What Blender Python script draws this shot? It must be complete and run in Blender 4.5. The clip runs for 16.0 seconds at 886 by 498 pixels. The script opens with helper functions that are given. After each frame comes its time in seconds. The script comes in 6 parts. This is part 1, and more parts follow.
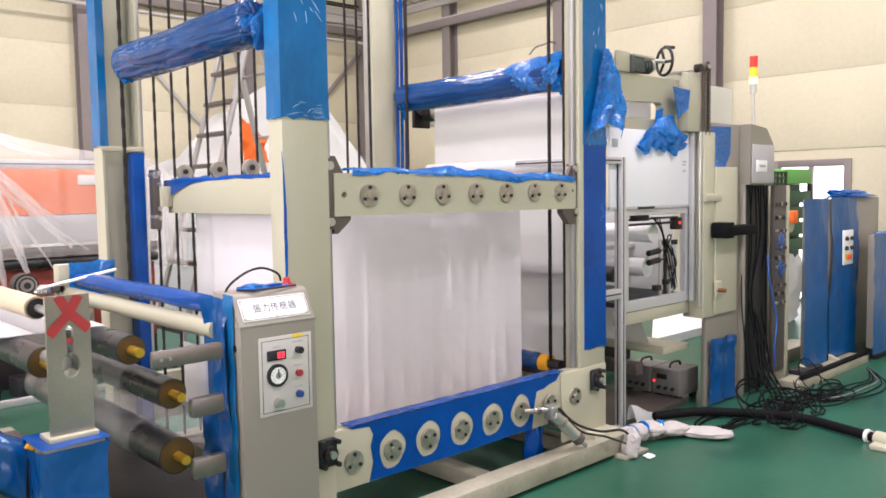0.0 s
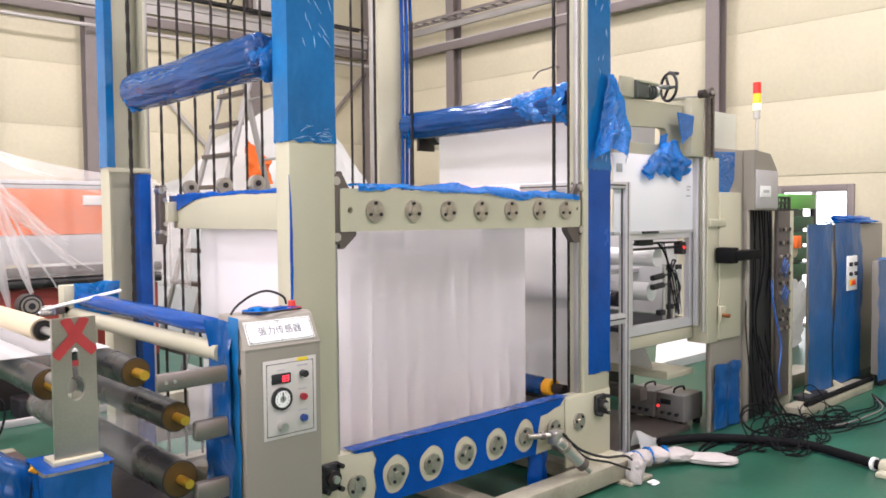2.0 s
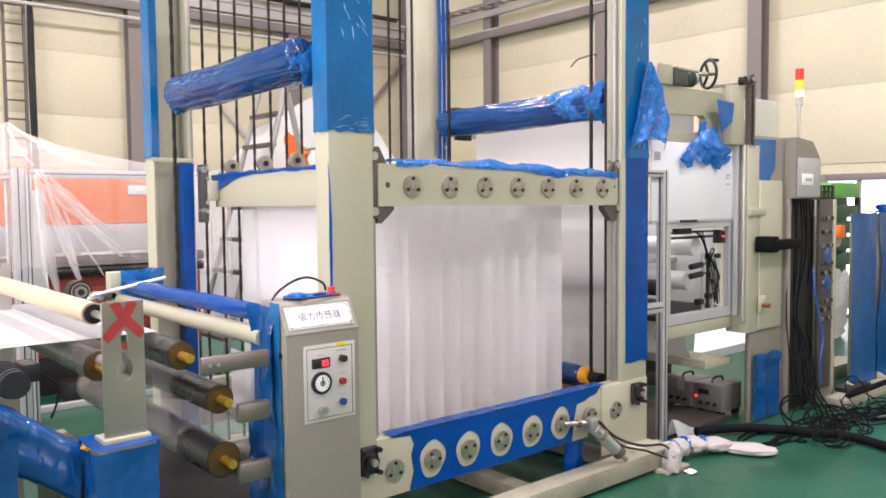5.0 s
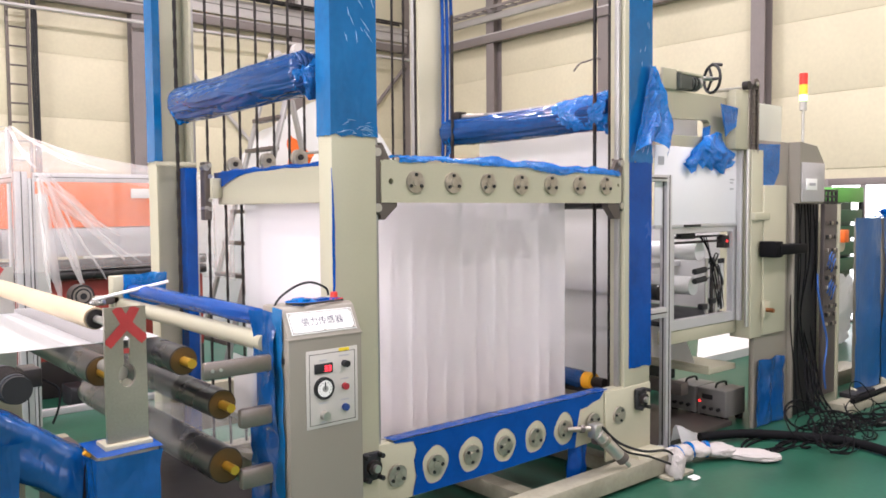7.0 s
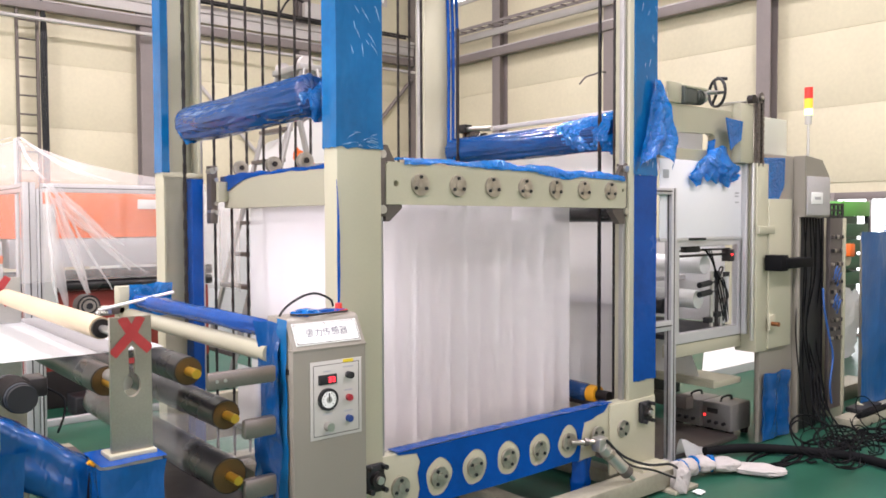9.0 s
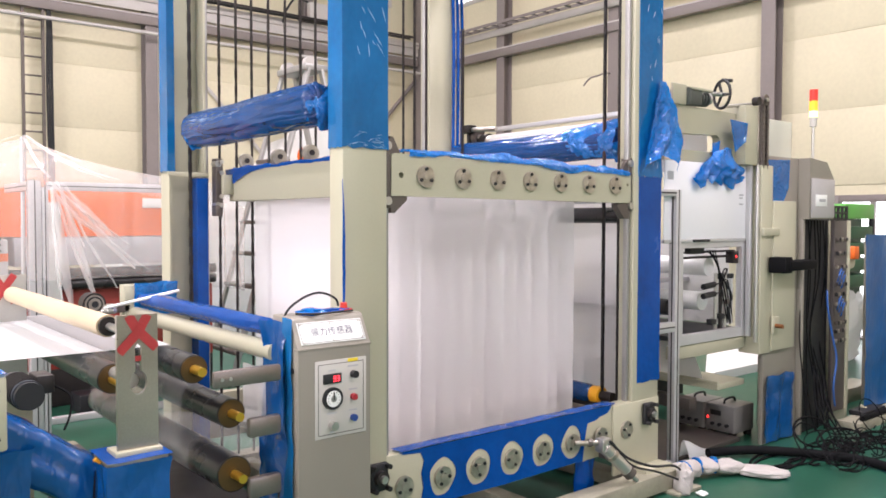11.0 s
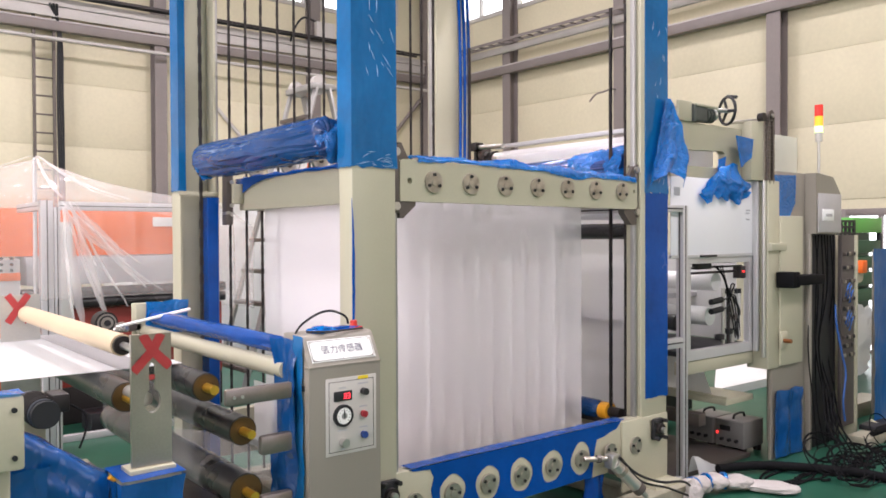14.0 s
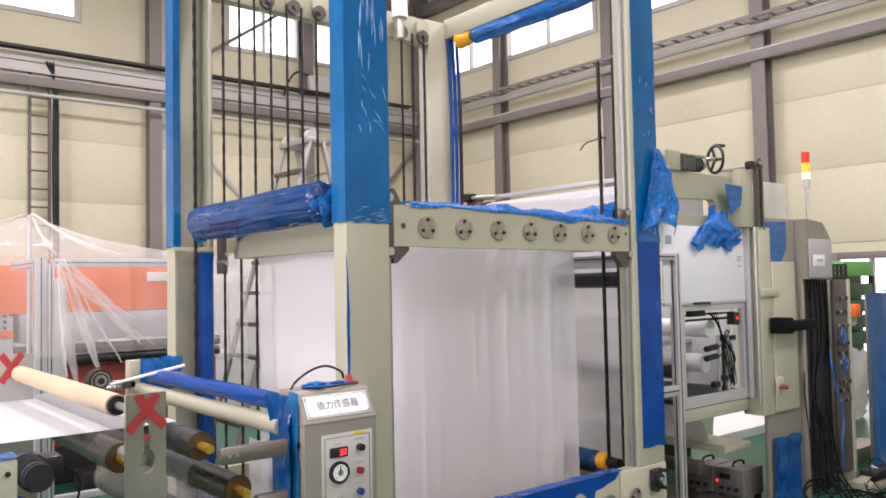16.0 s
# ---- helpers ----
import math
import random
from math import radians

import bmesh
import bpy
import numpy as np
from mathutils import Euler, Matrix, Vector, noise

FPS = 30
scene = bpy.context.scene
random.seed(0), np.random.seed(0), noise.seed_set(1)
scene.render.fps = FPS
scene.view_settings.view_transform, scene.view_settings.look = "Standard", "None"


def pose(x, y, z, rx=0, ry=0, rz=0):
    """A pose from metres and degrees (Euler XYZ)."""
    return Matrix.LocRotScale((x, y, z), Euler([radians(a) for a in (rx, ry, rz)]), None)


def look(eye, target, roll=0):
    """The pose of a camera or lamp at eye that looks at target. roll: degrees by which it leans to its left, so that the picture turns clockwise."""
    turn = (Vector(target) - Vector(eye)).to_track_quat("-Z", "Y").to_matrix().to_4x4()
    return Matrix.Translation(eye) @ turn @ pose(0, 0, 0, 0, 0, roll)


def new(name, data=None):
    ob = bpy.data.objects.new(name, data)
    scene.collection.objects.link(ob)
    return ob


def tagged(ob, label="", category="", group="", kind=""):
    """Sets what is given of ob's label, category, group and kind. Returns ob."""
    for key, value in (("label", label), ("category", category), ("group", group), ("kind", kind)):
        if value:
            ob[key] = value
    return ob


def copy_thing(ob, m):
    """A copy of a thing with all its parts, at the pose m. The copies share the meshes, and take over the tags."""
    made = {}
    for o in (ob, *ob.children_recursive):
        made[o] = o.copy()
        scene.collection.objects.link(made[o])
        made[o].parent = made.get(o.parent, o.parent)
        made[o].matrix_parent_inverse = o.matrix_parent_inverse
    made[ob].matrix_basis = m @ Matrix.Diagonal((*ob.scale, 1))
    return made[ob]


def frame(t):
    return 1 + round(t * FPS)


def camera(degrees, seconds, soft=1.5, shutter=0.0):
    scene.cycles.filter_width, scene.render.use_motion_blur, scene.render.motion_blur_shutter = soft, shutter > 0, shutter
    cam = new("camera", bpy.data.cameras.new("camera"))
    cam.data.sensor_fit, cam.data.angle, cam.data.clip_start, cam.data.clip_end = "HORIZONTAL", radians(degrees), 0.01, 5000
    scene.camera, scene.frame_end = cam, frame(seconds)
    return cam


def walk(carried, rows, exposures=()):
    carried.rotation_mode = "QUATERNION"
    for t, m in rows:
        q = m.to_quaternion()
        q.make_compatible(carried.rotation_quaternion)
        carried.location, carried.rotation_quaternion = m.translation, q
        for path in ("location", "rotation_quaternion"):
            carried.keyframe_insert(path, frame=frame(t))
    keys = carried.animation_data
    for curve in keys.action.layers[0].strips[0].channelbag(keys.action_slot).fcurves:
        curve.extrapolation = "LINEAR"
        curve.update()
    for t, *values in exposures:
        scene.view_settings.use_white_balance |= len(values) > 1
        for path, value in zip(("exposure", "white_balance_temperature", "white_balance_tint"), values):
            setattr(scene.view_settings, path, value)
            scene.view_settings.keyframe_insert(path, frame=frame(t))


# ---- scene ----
cam = camera(58.0, 16.0, soft=1.7)
PATH = [
    (0, 0.031, 0.013, 1.491, 85.93, 0.91, -43.10),
    (0.5, 0.027, 0.014, 1.497, 86.64, 0.85, -42.76),
    (1, 0.022, 0.016, 1.497, 87.29, 0.70, -43.03),
    (1.5, 0.020, 0.012, 1.500, 87.25, 0.65, -42.67),
    (2, 0.019, 0.021, 1.501, 87.48, 0.50, -42.94),
    (2.5, 0.013, 0.014, 1.502, 87.94, 0.27, -42.56),
    (3, 0.003, 0.010, 1.501, 88.22, -0.35, -42.14),
    (3.5, -0.007, -0.004, 1.496, 87.92, -0.29, -41.74),
    (4, -0.005, -0.005, 1.490, 87.09, 0.13, -41.17),
    (6.5, -0.002, 0.003, 1.499, 86.91, 0.46, -39.75),
    (7, 0.001, 0.006, 1.499, 87.03, 0.46, -40.12),
    (7.5, -0.001, -0.004, 1.497, 87.38, 0.41, -39.85),
    (8, 0.003, -0.005, 1.494, 87.28, 0.27, -39.73),
    (8.5, 0.001, -0.004, 1.499, 87.71, 0.11, -40.03),
    (9, -0.002, -0.004, 1.498, 87.91, 0.20, -39.71),
    (11.5, -0.017, -0.004, 1.497, 87.99, -0.26, -39.44),
    (12, -0.023, -0.009, 1.499, 88.41, -0.40, -39.47),
    (12.5, -0.036, -0.018, 1.507, 88.77, 0.16, -39.14),
    (13, -0.048, -0.025, 1.505, 89.24, 0.18, -39.57),
    (13.5, -0.048, -0.029, 1.506, 89.33, 0.28, -39.07),
    (14, -0.038, -0.026, 1.506, 89.07, 0.26, -38.99),
    (14.5, -0.035, -0.033, 1.507, 89.28, 0.45, -39.28),
    (15, -0.034, -0.032, 1.509, 89.56, 0.45, -39.50),
    (15.5, -0.039, -0.039, 1.520, 90.96, 0.73, -39.34),
    (16, -0.051, -0.044, 1.526, 92.51, 1.15, -39.39)]
walk(cam, [(r[0], pose(*r[1:])) for r in PATH], exposures=[(0, -0.05), (9, -0.03), (12.6, -0.05), (13.5, -0.19), (14.5, -0.28), (16, -0.36)])

# ---- light ----
world = bpy.data.worlds.new("sky")
world.use_nodes = True
scene.world = world
_nt = world.node_tree
_sky = _nt.nodes.new("ShaderNodeTexSky")
_sky.sky_type, _sky.sun_disc = "NISHITA", False
_sky.sun_elevation, _sky.sun_rotation = radians(50), radians(200)
_bg = _nt.nodes["Background"]
_bg.inputs["Strength"].default_value = 0.15
_nt.links.new(_sky.outputs["Color"], _bg.inputs["Color"])


POWER, LAMP_COLOR, FILL_COLOR = 252, (1.0, 0.905, 0.98), (1.0, 0.93, 1.01)


def area(name, loc, target, sx, sy, power, color=(1, 1, 1)):
    d = bpy.data.lights.new(name, "AREA")
    d.shape, d.size, d.size_y, d.energy, d.color = "RECTANGLE", sx, sy, power, color
    ob = new(name, d)
    ob.matrix_world = look(loc, target)
    return ob


# ---- materials ----
def mat(name, color, rough=0.5, metal=0.0, var=0.12, scale=3.0, grain=60.0, bump=0.05, bump_scale=0.002, alpha=1.0, coat=0.0, trans=0.0, sheen=0.0, spec=0.5):
    m = bpy.data.materials.new(name)
    m.use_nodes = True
    nt = m.node_tree
    b = nt.nodes["Principled BSDF"]
    tc = nt.nodes.new("ShaderNodeTexCoord")
    n1, n2 = nt.nodes.new("ShaderNodeTexNoise"), nt.nodes.new("ShaderNodeTexNoise")
    n1.inputs["Scale"].default_value, n2.inputs["Scale"].default_value = scale, grain
    n1.inputs["Detail"].default_value = 5
    for n in (n1, n2):
        nt.links.new(tc.outputs["Object"], n.inputs["Vector"])
    add = nt.nodes.new("ShaderNodeMath")
    add.operation = "MULTIPLY_ADD"
    add.inputs[1].default_value = 0.35
    nt.links.new(n2.outputs["Fac"], add.inputs[0])
    nt.links.new(n1.outputs["Fac"], add.inputs[2])
    ramp = nt.nodes.new("ShaderNodeValToRGB")
    ramp.color_ramp.elements[0].position, ramp.color_ramp.elements[1].position = 0.4, 0.95
    ramp.color_ramp.elements[0].color = (*[c * (1 - var) for c in color], 1)
    ramp.color_ramp.elements[1].color = (*[min(1, c * (1 + var * 0.8)) for c in color], 1)
    nt.links.new(add.outputs[0], ramp.inputs["Fac"])
    nt.links.new(ramp.outputs["Color"], b.inputs["Base Color"])
    rr = nt.nodes.new("ShaderNodeMapRange")
    rr.inputs["To Min"].default_value, rr.inputs["To Max"].default_value = max(0.03, rough - 0.1), min(1, rough + 0.12)
    nt.links.new(n1.outputs["Fac"], rr.inputs["Value"])
    nt.links.new(rr.outputs["Result"], b.inputs["Roughness"])
    b.inputs["Metallic"].default_value = metal
    b.inputs["Alpha"].default_value = alpha
    b.inputs["Coat Weight"].default_value = coat
    b.inputs["Coat Roughness"].default_value = 0.1
    b.inputs["Transmission Weight"].default_value = trans
    b.inputs["Specular IOR Level"].default_value = spec
    if bump:
        bp = nt.nodes.new("ShaderNodeBump")
        bp.inputs["Strength"].default_value, bp.inputs["Distance"].default_value = bump, bump_scale
        nt.links.new(n2.outputs["Fac"], bp.inputs["Height"])
        nt.links.new(bp.outputs["Normal"], b.inputs["Normal"])
    return m


def film_mat(name, color, stretch=(1, 1, 1), scale=9.0, strength=0.7, dist=0.02, rough=0.16, trans=0.0, alpha=1.0, thru=0.0, coat=0.0, spec=0.75):
    """Wrinkled plastic film: glossy, with creases at two scales."""
    m = mat(name, color, rough, 0, 0.25, 4.0, 30.0, 0)
    nt = m.node_tree
    b = nt.nodes["Principled BSDF"]
    tc = nt.nodes.new("ShaderNodeTexCoord")
    mp = nt.nodes.new("ShaderNodeMapping")
    mp.inputs["Scale"].default_value = stretch
    nt.links.new(tc.outputs["Object"], mp.inputs["Vector"])
    heights = []
    for k, weight in ((1.0, 1.0), (2.7, 0.45)):
        a = nt.nodes.new("ShaderNodeTexNoise")
        a.inputs["Scale"].default_value, a.inputs["Detail"].default_value, a.inputs["Distortion"].default_value = scale * k, 1.5, 0.8
        nt.links.new(mp.outputs["Vector"], a.inputs["Vector"])
        mid_, ab, mu = [nt.nodes.new("ShaderNodeMath") for _ in range(3)]
        mid_.operation, ab.operation, mu.operation = "SUBTRACT", "ABSOLUTE", "MULTIPLY"
        mid_.inputs[1].default_value, mu.inputs[1].default_value = 0.5, weight
        nt.links.new(a.outputs["Fac"], mid_.inputs[0])
        nt.links.new(mid_.outputs[0], ab.inputs[0])
        nt.links.new(ab.outputs[0], mu.inputs[0])
        heights.append(mu)
    s = nt.nodes.new("ShaderNodeMath")
    s.operation = "ADD"
    nt.links.new(heights[0].outputs[0], s.inputs[0])
    nt.links.new(heights[1].outputs[0], s.inputs[1])
    bp = nt.nodes.new("ShaderNodeBump")
    bp.inputs["Strength"].default_value, bp.inputs["Distance"].default_value = strength, dist
    nt.links.new(s.outputs[0], bp.inputs["Height"])
    nt.links.new(bp.outputs["Normal"], b.inputs["Normal"])
    b.inputs["Alpha"].default_value, b.inputs["Transmission Weight"].default_value = alpha, trans
    b.inputs["Specular IOR Level"].default_value = spec
    b.inputs["Coat Weight"].default_value, b.inputs["Coat Roughness"].default_value = coat, 0.04
    if thru:
        tl, mix = nt.nodes.new("ShaderNodeBsdfTranslucent"), nt.nodes.new("ShaderNodeMixShader")
        tl.inputs["Color"].default_value = (color[0] * 3, color[1] * 2, min(1, color[2] * 2), 1)
        mix.inputs["Fac"].default_value = thru
        nt.links.new(b.outputs[0], mix.inputs[1])
        nt.links.new(tl.outputs[0], mix.inputs[2])
        nt.links.new(mix.outputs[0], nt.nodes["Material Output"].inputs["Surface"])
    return m


def glow_mat(name, color, strength):
    m = bpy.data.materials.new(name)
    m.use_nodes = True
    b = m.node_tree.nodes["Principled BSDF"]
    b.inputs["Base Color"].default_value = (*color, 1)
    b.inputs["Emission Color"].default_value = (*color, 1)
    b.inputs["Emission Strength"].default_value = strength
    return m


def sheet_mat(name, color, through_light, alpha=1.0, rough=0.6, spec=0.3):
    """Thin cloth or film: part of the light goes through it."""
    m = mat(name, color, rough, 0, 0.012, 1.5, 200.0, 0.08, 0.001, alpha, spec=spec)
    nt = m.node_tree
    b, out = nt.nodes["Principled BSDF"], nt.nodes["Material Output"]
    tl, mix = nt.nodes.new("ShaderNodeBsdfTranslucent"), nt.nodes.new("ShaderNodeMixShader")
    tl.inputs["Color"].default_value = (*color, 1)
    mix.inputs["Fac"].default_value = through_light
    nt.links.new(b.outputs[0], mix.inputs[1])
    nt.links.new(tl.outputs[0], mix.inputs[2])
    if alpha < 1:
        tp, mx = nt.nodes.new("ShaderNodeBsdfTransparent"), nt.nodes.new("ShaderNodeMixShader")
        mx.inputs["Fac"].default_value = alpha
        b.inputs["Alpha"].default_value = 1
        nt.links.new(tp.outputs[0], mx.inputs[1])
        nt.links.new(mix.outputs[0], mx.inputs[2])
        nt.links.new(mx.outputs[0], out.inputs["Surface"])
    else:
        nt.links.new(mix.outputs[0], out.inputs["Surface"])
    return m


CREAM = mat("cream_paint", (0.44, 0.42, 0.31), 0.38, 0, 0.06, 2.0, 90.0, 0.03)
GREY_PAINT = mat("warm_grey_paint", (0.255, 0.232, 0.195), 0.42, 0, 0.06, 2.0, 120.0, 0.05)
BLUE_FILM = film_mat("blue_film", (0.003, 0.05, 0.19), (1.0, 0.14, 1.0), 10.0, 0.9, 0.04, 0.09, spec=0.5)
BLUE_FLAT = film_mat("smooth_blue_film", (0.005, 0.118, 0.32), (1.6, 1.6, 0.7), 2.6, 0.3, 0.03, 0.18, spec=0.4)
BLUE_TAPE = film_mat("blue_masking_film", (0.001, 0.058, 0.29), (1, 1, 1), 4.0, 0.35, 0.02, 0.22, spec=0.25)
CABINET_FILM = film_mat("dull_blue_film", (0.002, 0.08, 0.26), (1.4, 1.4, 0.5), 3.5, 0.3, 0.03, 0.32, spec=0.35)
BLUE_BAG = film_mat("thin_blue_bag_film", (0.0, 0.165, 0.56), (1, 1, 1), 12.0, 0.9, 0.06, 0.07, thru=0.2, coat=0.3)
BLUE_STRIP = film_mat("hanging_blue_film", (0.003, 0.068, 0.25), (1.4, 1.4, 0.6), 4.5, 0.5, 0.05, 0.1)
# worn cream paint, also darkened to hold down the lit tops of the bases
WORN_SHADED_CREAM = mat("worn_shaded_cream_paint", (0.33, 0.31, 0.235), 0.45, 0, 0.3, 3.5, 40.0, 0.08)
PANEL_GREY = mat("pale_panel", (0.5, 0.475, 0.44), 0.4, 0, 0.03, 4.0, 60.0, 0.02)
STEEL = mat("brushed_steel", (0.55, 0.53, 0.5), 0.32, 0.9, 0.12, 5.0, 150.0, 0.06)
ALU = mat("anodised_aluminium", (0.58, 0.57, 0.58), 0.4, 0.4, 0.05, 3.0, 120.0, 0.03)
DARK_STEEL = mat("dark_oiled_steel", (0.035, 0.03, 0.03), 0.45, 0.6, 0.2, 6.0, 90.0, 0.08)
BLACK = mat("black_plastic", (0.01, 0.01, 0.012), 0.55, 0, 0.2, 6.0, 100.0, 0.05)
BLACK_ROLL = mat("black_rubber_roller", (0.02, 0.019, 0.02), 0.28, 0, 0.2, 3.0, 60.0, 0.03)
BRASS = mat("brass", (0.75, 0.45, 0.06), 0.3, 0.9, 0.12, 6.0, 90.0, 0.03)
COPPER = mat("reddish_brass", (0.3, 0.12, 0.05), 0.35, 0.8, 0.2, 6.0, 90.0, 0.03)
CREAM_ROLL = mat("cream_card_core", (0.54, 0.42, 0.28), 0.5, 0, 0.08, 4.0, 60.0, 0.05)
WHITE = mat("white_plate", (0.8, 0.8, 0.78), 0.4, 0, 0.03, 4.0, 60.0, 0.02)
RED = mat("red_plastic", (0.6, 0.03, 0.02), 0.35, 0, 0.1)
DULL_RED = mat("dull_red_plastic", (0.3, 0.02, 0.03), 0.4, 0, 0.1)
RED_TAPE = film_mat("red_tape", (0.42, 0.025, 0.03), (1, 1, 1), 10.0, 0.4, 0.01, 0.35)
YELLOW = mat("yellow_plastic", (0.85, 0.4, 0.02), 0.35, 0, 0.1)
ORANGE = mat("orange_paint", (0.85, 0.16, 0.02), 0.45, 0, 0.1)
WALL = mat("cream_wall_panel", (0.615, 0.562, 0.405), 0.55, 0, 0.12, 0.5, 20.0, 0.05)
LADDER_ALU = mat("worn_aluminium", (0.38, 0.37, 0.36), 0.45, 0.6, 0.12, 5.0, 100.0, 0.05)
CABLE = mat("black_cable_sheath", (0.006, 0.006, 0.007), 0.7, 0, 0.2, 6.0, 100.0, 0.0, spec=0.1)
GIRT = mat("grey_brown_structural_steel", (0.21, 0.18, 0.172), 0.5, 0.1, 0.12, 2.0, 30.0, 0.05)
GIRT_LIGHT = mat("light_grey_structural_steel", (0.5, 0.47, 0.45), 0.5, 0.1, 0.1, 2.0, 30.0, 0.05)
FLOOR = mat("green_epoxy", (0.018, 0.092, 0.056), 0.34, 0, 0.35, 1.6, 25.0, 0.03, 0.003, spec=0.45)
ROOF = mat("pale_roof_sheet", (0.6, 0.58, 0.54), 0.6, 0, 0.08, 0.7)
WEB = sheet_mat("white_nonwoven_web", (0.995, 0.968, 0.975), 0.5, 0.71, 0.8, 0.05)
# denser copy of the web, brightened where the outgoing run looks strongly lit
WEB_BRIGHT = sheet_mat("brightened_outgoing_web", (0.995, 0.975, 0.985), 0.5, 0.93, 0.8, 0.05)
WHITE_FILM = sheet_mat("white_polythene", (0.85, 0.85, 0.85), 0.4, rough=0.3)
GLASS_GLOW = glow_mat("bright_daylight_pane", (0.95, 0.97, 1.0), 2.5)
PLATE_STEEL = mat("satin_steel_plate", (0.4, 0.36, 0.31), 0.3, 0.85, 0.2, 4.0, 140.0, 0.05)
FLANGE_STEEL = mat("turned_steel", (0.45, 0.41, 0.36), 0.34, 0.8, 0.3, 25.0, 200.0, 0.12)
SATIN_ARM = mat("satin_brown_steel", (0.26, 0.22, 0.2), 0.34, 0.75, 0.15, 5.0, 140.0, 0.05)
CLOTH = mat("off_white_cloth", (0.42, 0.39, 0.37), 0.8, 0, 0.14, 9.0, 120.0, 0.5, 0.004)
ARM_STEEL = mat("brown_grey_steel", (0.12, 0.1, 0.09), 0.42, 0.4, 0.15, 5.0, 100.0, 0.05)


# ---- building blocks ----
def box(bm, x0, x1, y0, y1, z0, z1, bevel=0.0):
    m = Matrix.LocRotScale(((x0 + x1) / 2, (y0 + y1) / 2, (z0 + z1) / 2), None, (abs(x1 - x0), abs(y1 - y0), abs(z1 - z0)))
    r = bmesh.ops.create_cube(bm, size=1, matrix=m)
    if bevel:
        es = list({e for v in r["verts"] for e in v.link_edges})
        bmesh.ops.bevel(bm, geom=es, offset=bevel, segments=2, affect="EDGES", profile=0.5)
    return bm


def rod(bm, p0, p1, r, seg=20, r2=None, caps=True):
    p0, p1 = Vector(p0), Vector(p1)
    q = (p1 - p0).to_track_quat("Z", "Y").to_matrix().to_4x4()
    m = Matrix.Translation((p0 + p1) / 2) @ q
    bmesh.ops.create_cone(bm, cap_ends=caps, segments=seg, radius1=r, radius2=r if r2 is None else r2, depth=(p1 - p0).length, matrix=m)
    return bm


def B(*args):
    """A bmesh with one bevelled box."""
    return box(bmesh.new(), *args)


def Rd(*args, **kw):
    return rod(bmesh.new(), *args, **kw)


def tube(pts, r, seg=8):
    """A bent cable through the points, smoothed."""
    pts = [Vector(p) for p in pts]
    path = []
    for i in range(len(pts) - 1):
        a, b, c, d = pts[max(i - 1, 0)], pts[i], pts[i + 1], pts[min(i + 2, len(pts) - 1)]
        for k in range(5):
            t = k / 5
            path.append(0.5 * ((2 * b) + (c - a) * t + (2 * a - 5 * b + 4 * c - d) * t * t + (3 * b - a - 3 * c + d) * t ** 3))
    path.append(pts[-1])
    bm = bmesh.new()
    rings = []
    for i, p in enumerate(path):
        d = (path[min(i + 1, len(path) - 1)] - path[max(i - 1, 0)]).normalized()
        up = Vector((0, 0, 1)) if abs(d.z) < 0.95 else Vector((1, 0, 0))
        s = d.cross(up).normalized()
        u = s.cross(d)
        rings.append([bm.verts.new(p + r * (math.cos(2 * math.pi * k / seg) * s + math.sin(2 * math.pi * k / seg) * u)) for k in range(seg)])
    for a, b in zip(rings, rings[1:]):
        for k in range(seg):
            bm.faces.new((a[k], a[(k + 1) % seg], b[(k + 1) % seg], b[k]))
    bm.faces.new(rings[0])
    bm.faces.new(rings[-1])
    bmesh.ops.recalc_face_normals(bm, faces=bm.faces)
    return bm


def crumple(p0, p1, nu, nv, fun, wave, seed=0, crisp=0.0):
    """A wrinkled sheet: fun(u, v) gives the base place, noise moves it by wave."""
    bm = bmesh.new()
    g = []
    for i in range(nu + 1):
        row = []
        for j in range(nv + 1):
            p = Vector(fun(p0 + (p1 - p0) * i / nu, j / nv))
            n = noise.noise_vector(p * 9 + Vector((seed, seed * 2, 0))) + 0.5 * noise.noise_vector(p * 23 + Vector((seed, 0, seed)))
            ridge = 1 - 2.5 * abs(noise.noise(p * 31 + Vector((seed, seed, 4))))
            row.append(bm.verts.new(p + n * wave + Vector((0.5, -0.6, 0.5)) * ridge * wave * crisp))
        g.append(row)
    for i in range(nu):
        for j in range(nv):
            bm.faces.new((g[i][j], g[i + 1][j], g[i + 1][j + 1], g[i][j + 1]))
    bmesh.ops.recalc_face_normals(bm, faces=bm.faces)
    return bm


def smooth_mesh(me, angle=40):
    for p in me.polygons:
        p.use_smooth = True
    me.set_sharp_from_angle(angle=radians(angle))


ORIGIN = {}


def thing(name, at, label, category, group="", kind=""):
    """An empty at the base of a thing, in world coordinates."""
    ob = new(name)
    ob.location = at
    ORIGIN[ob.name] = Vector(at)
    return tagged(ob, label, category, group, kind)


def part(name, bm, material, parent, label=""):
    """One mesh, drawn in world coordinates, under its thing or part."""
    o = ORIGIN[parent.name]
    bmesh.ops.translate(bm, verts=bm.verts, vec=-o)
    me = bpy.data.meshes.new(name)
    bm.to_mesh(me)
    bm.free()
    smooth_mesh(me, 80 if "film" in material.name else 40)
    me.materials.append(material)
    ob = new(name, me)
    ob.parent = parent
    ORIGIN[ob.name] = o
    return tagged(ob, label)


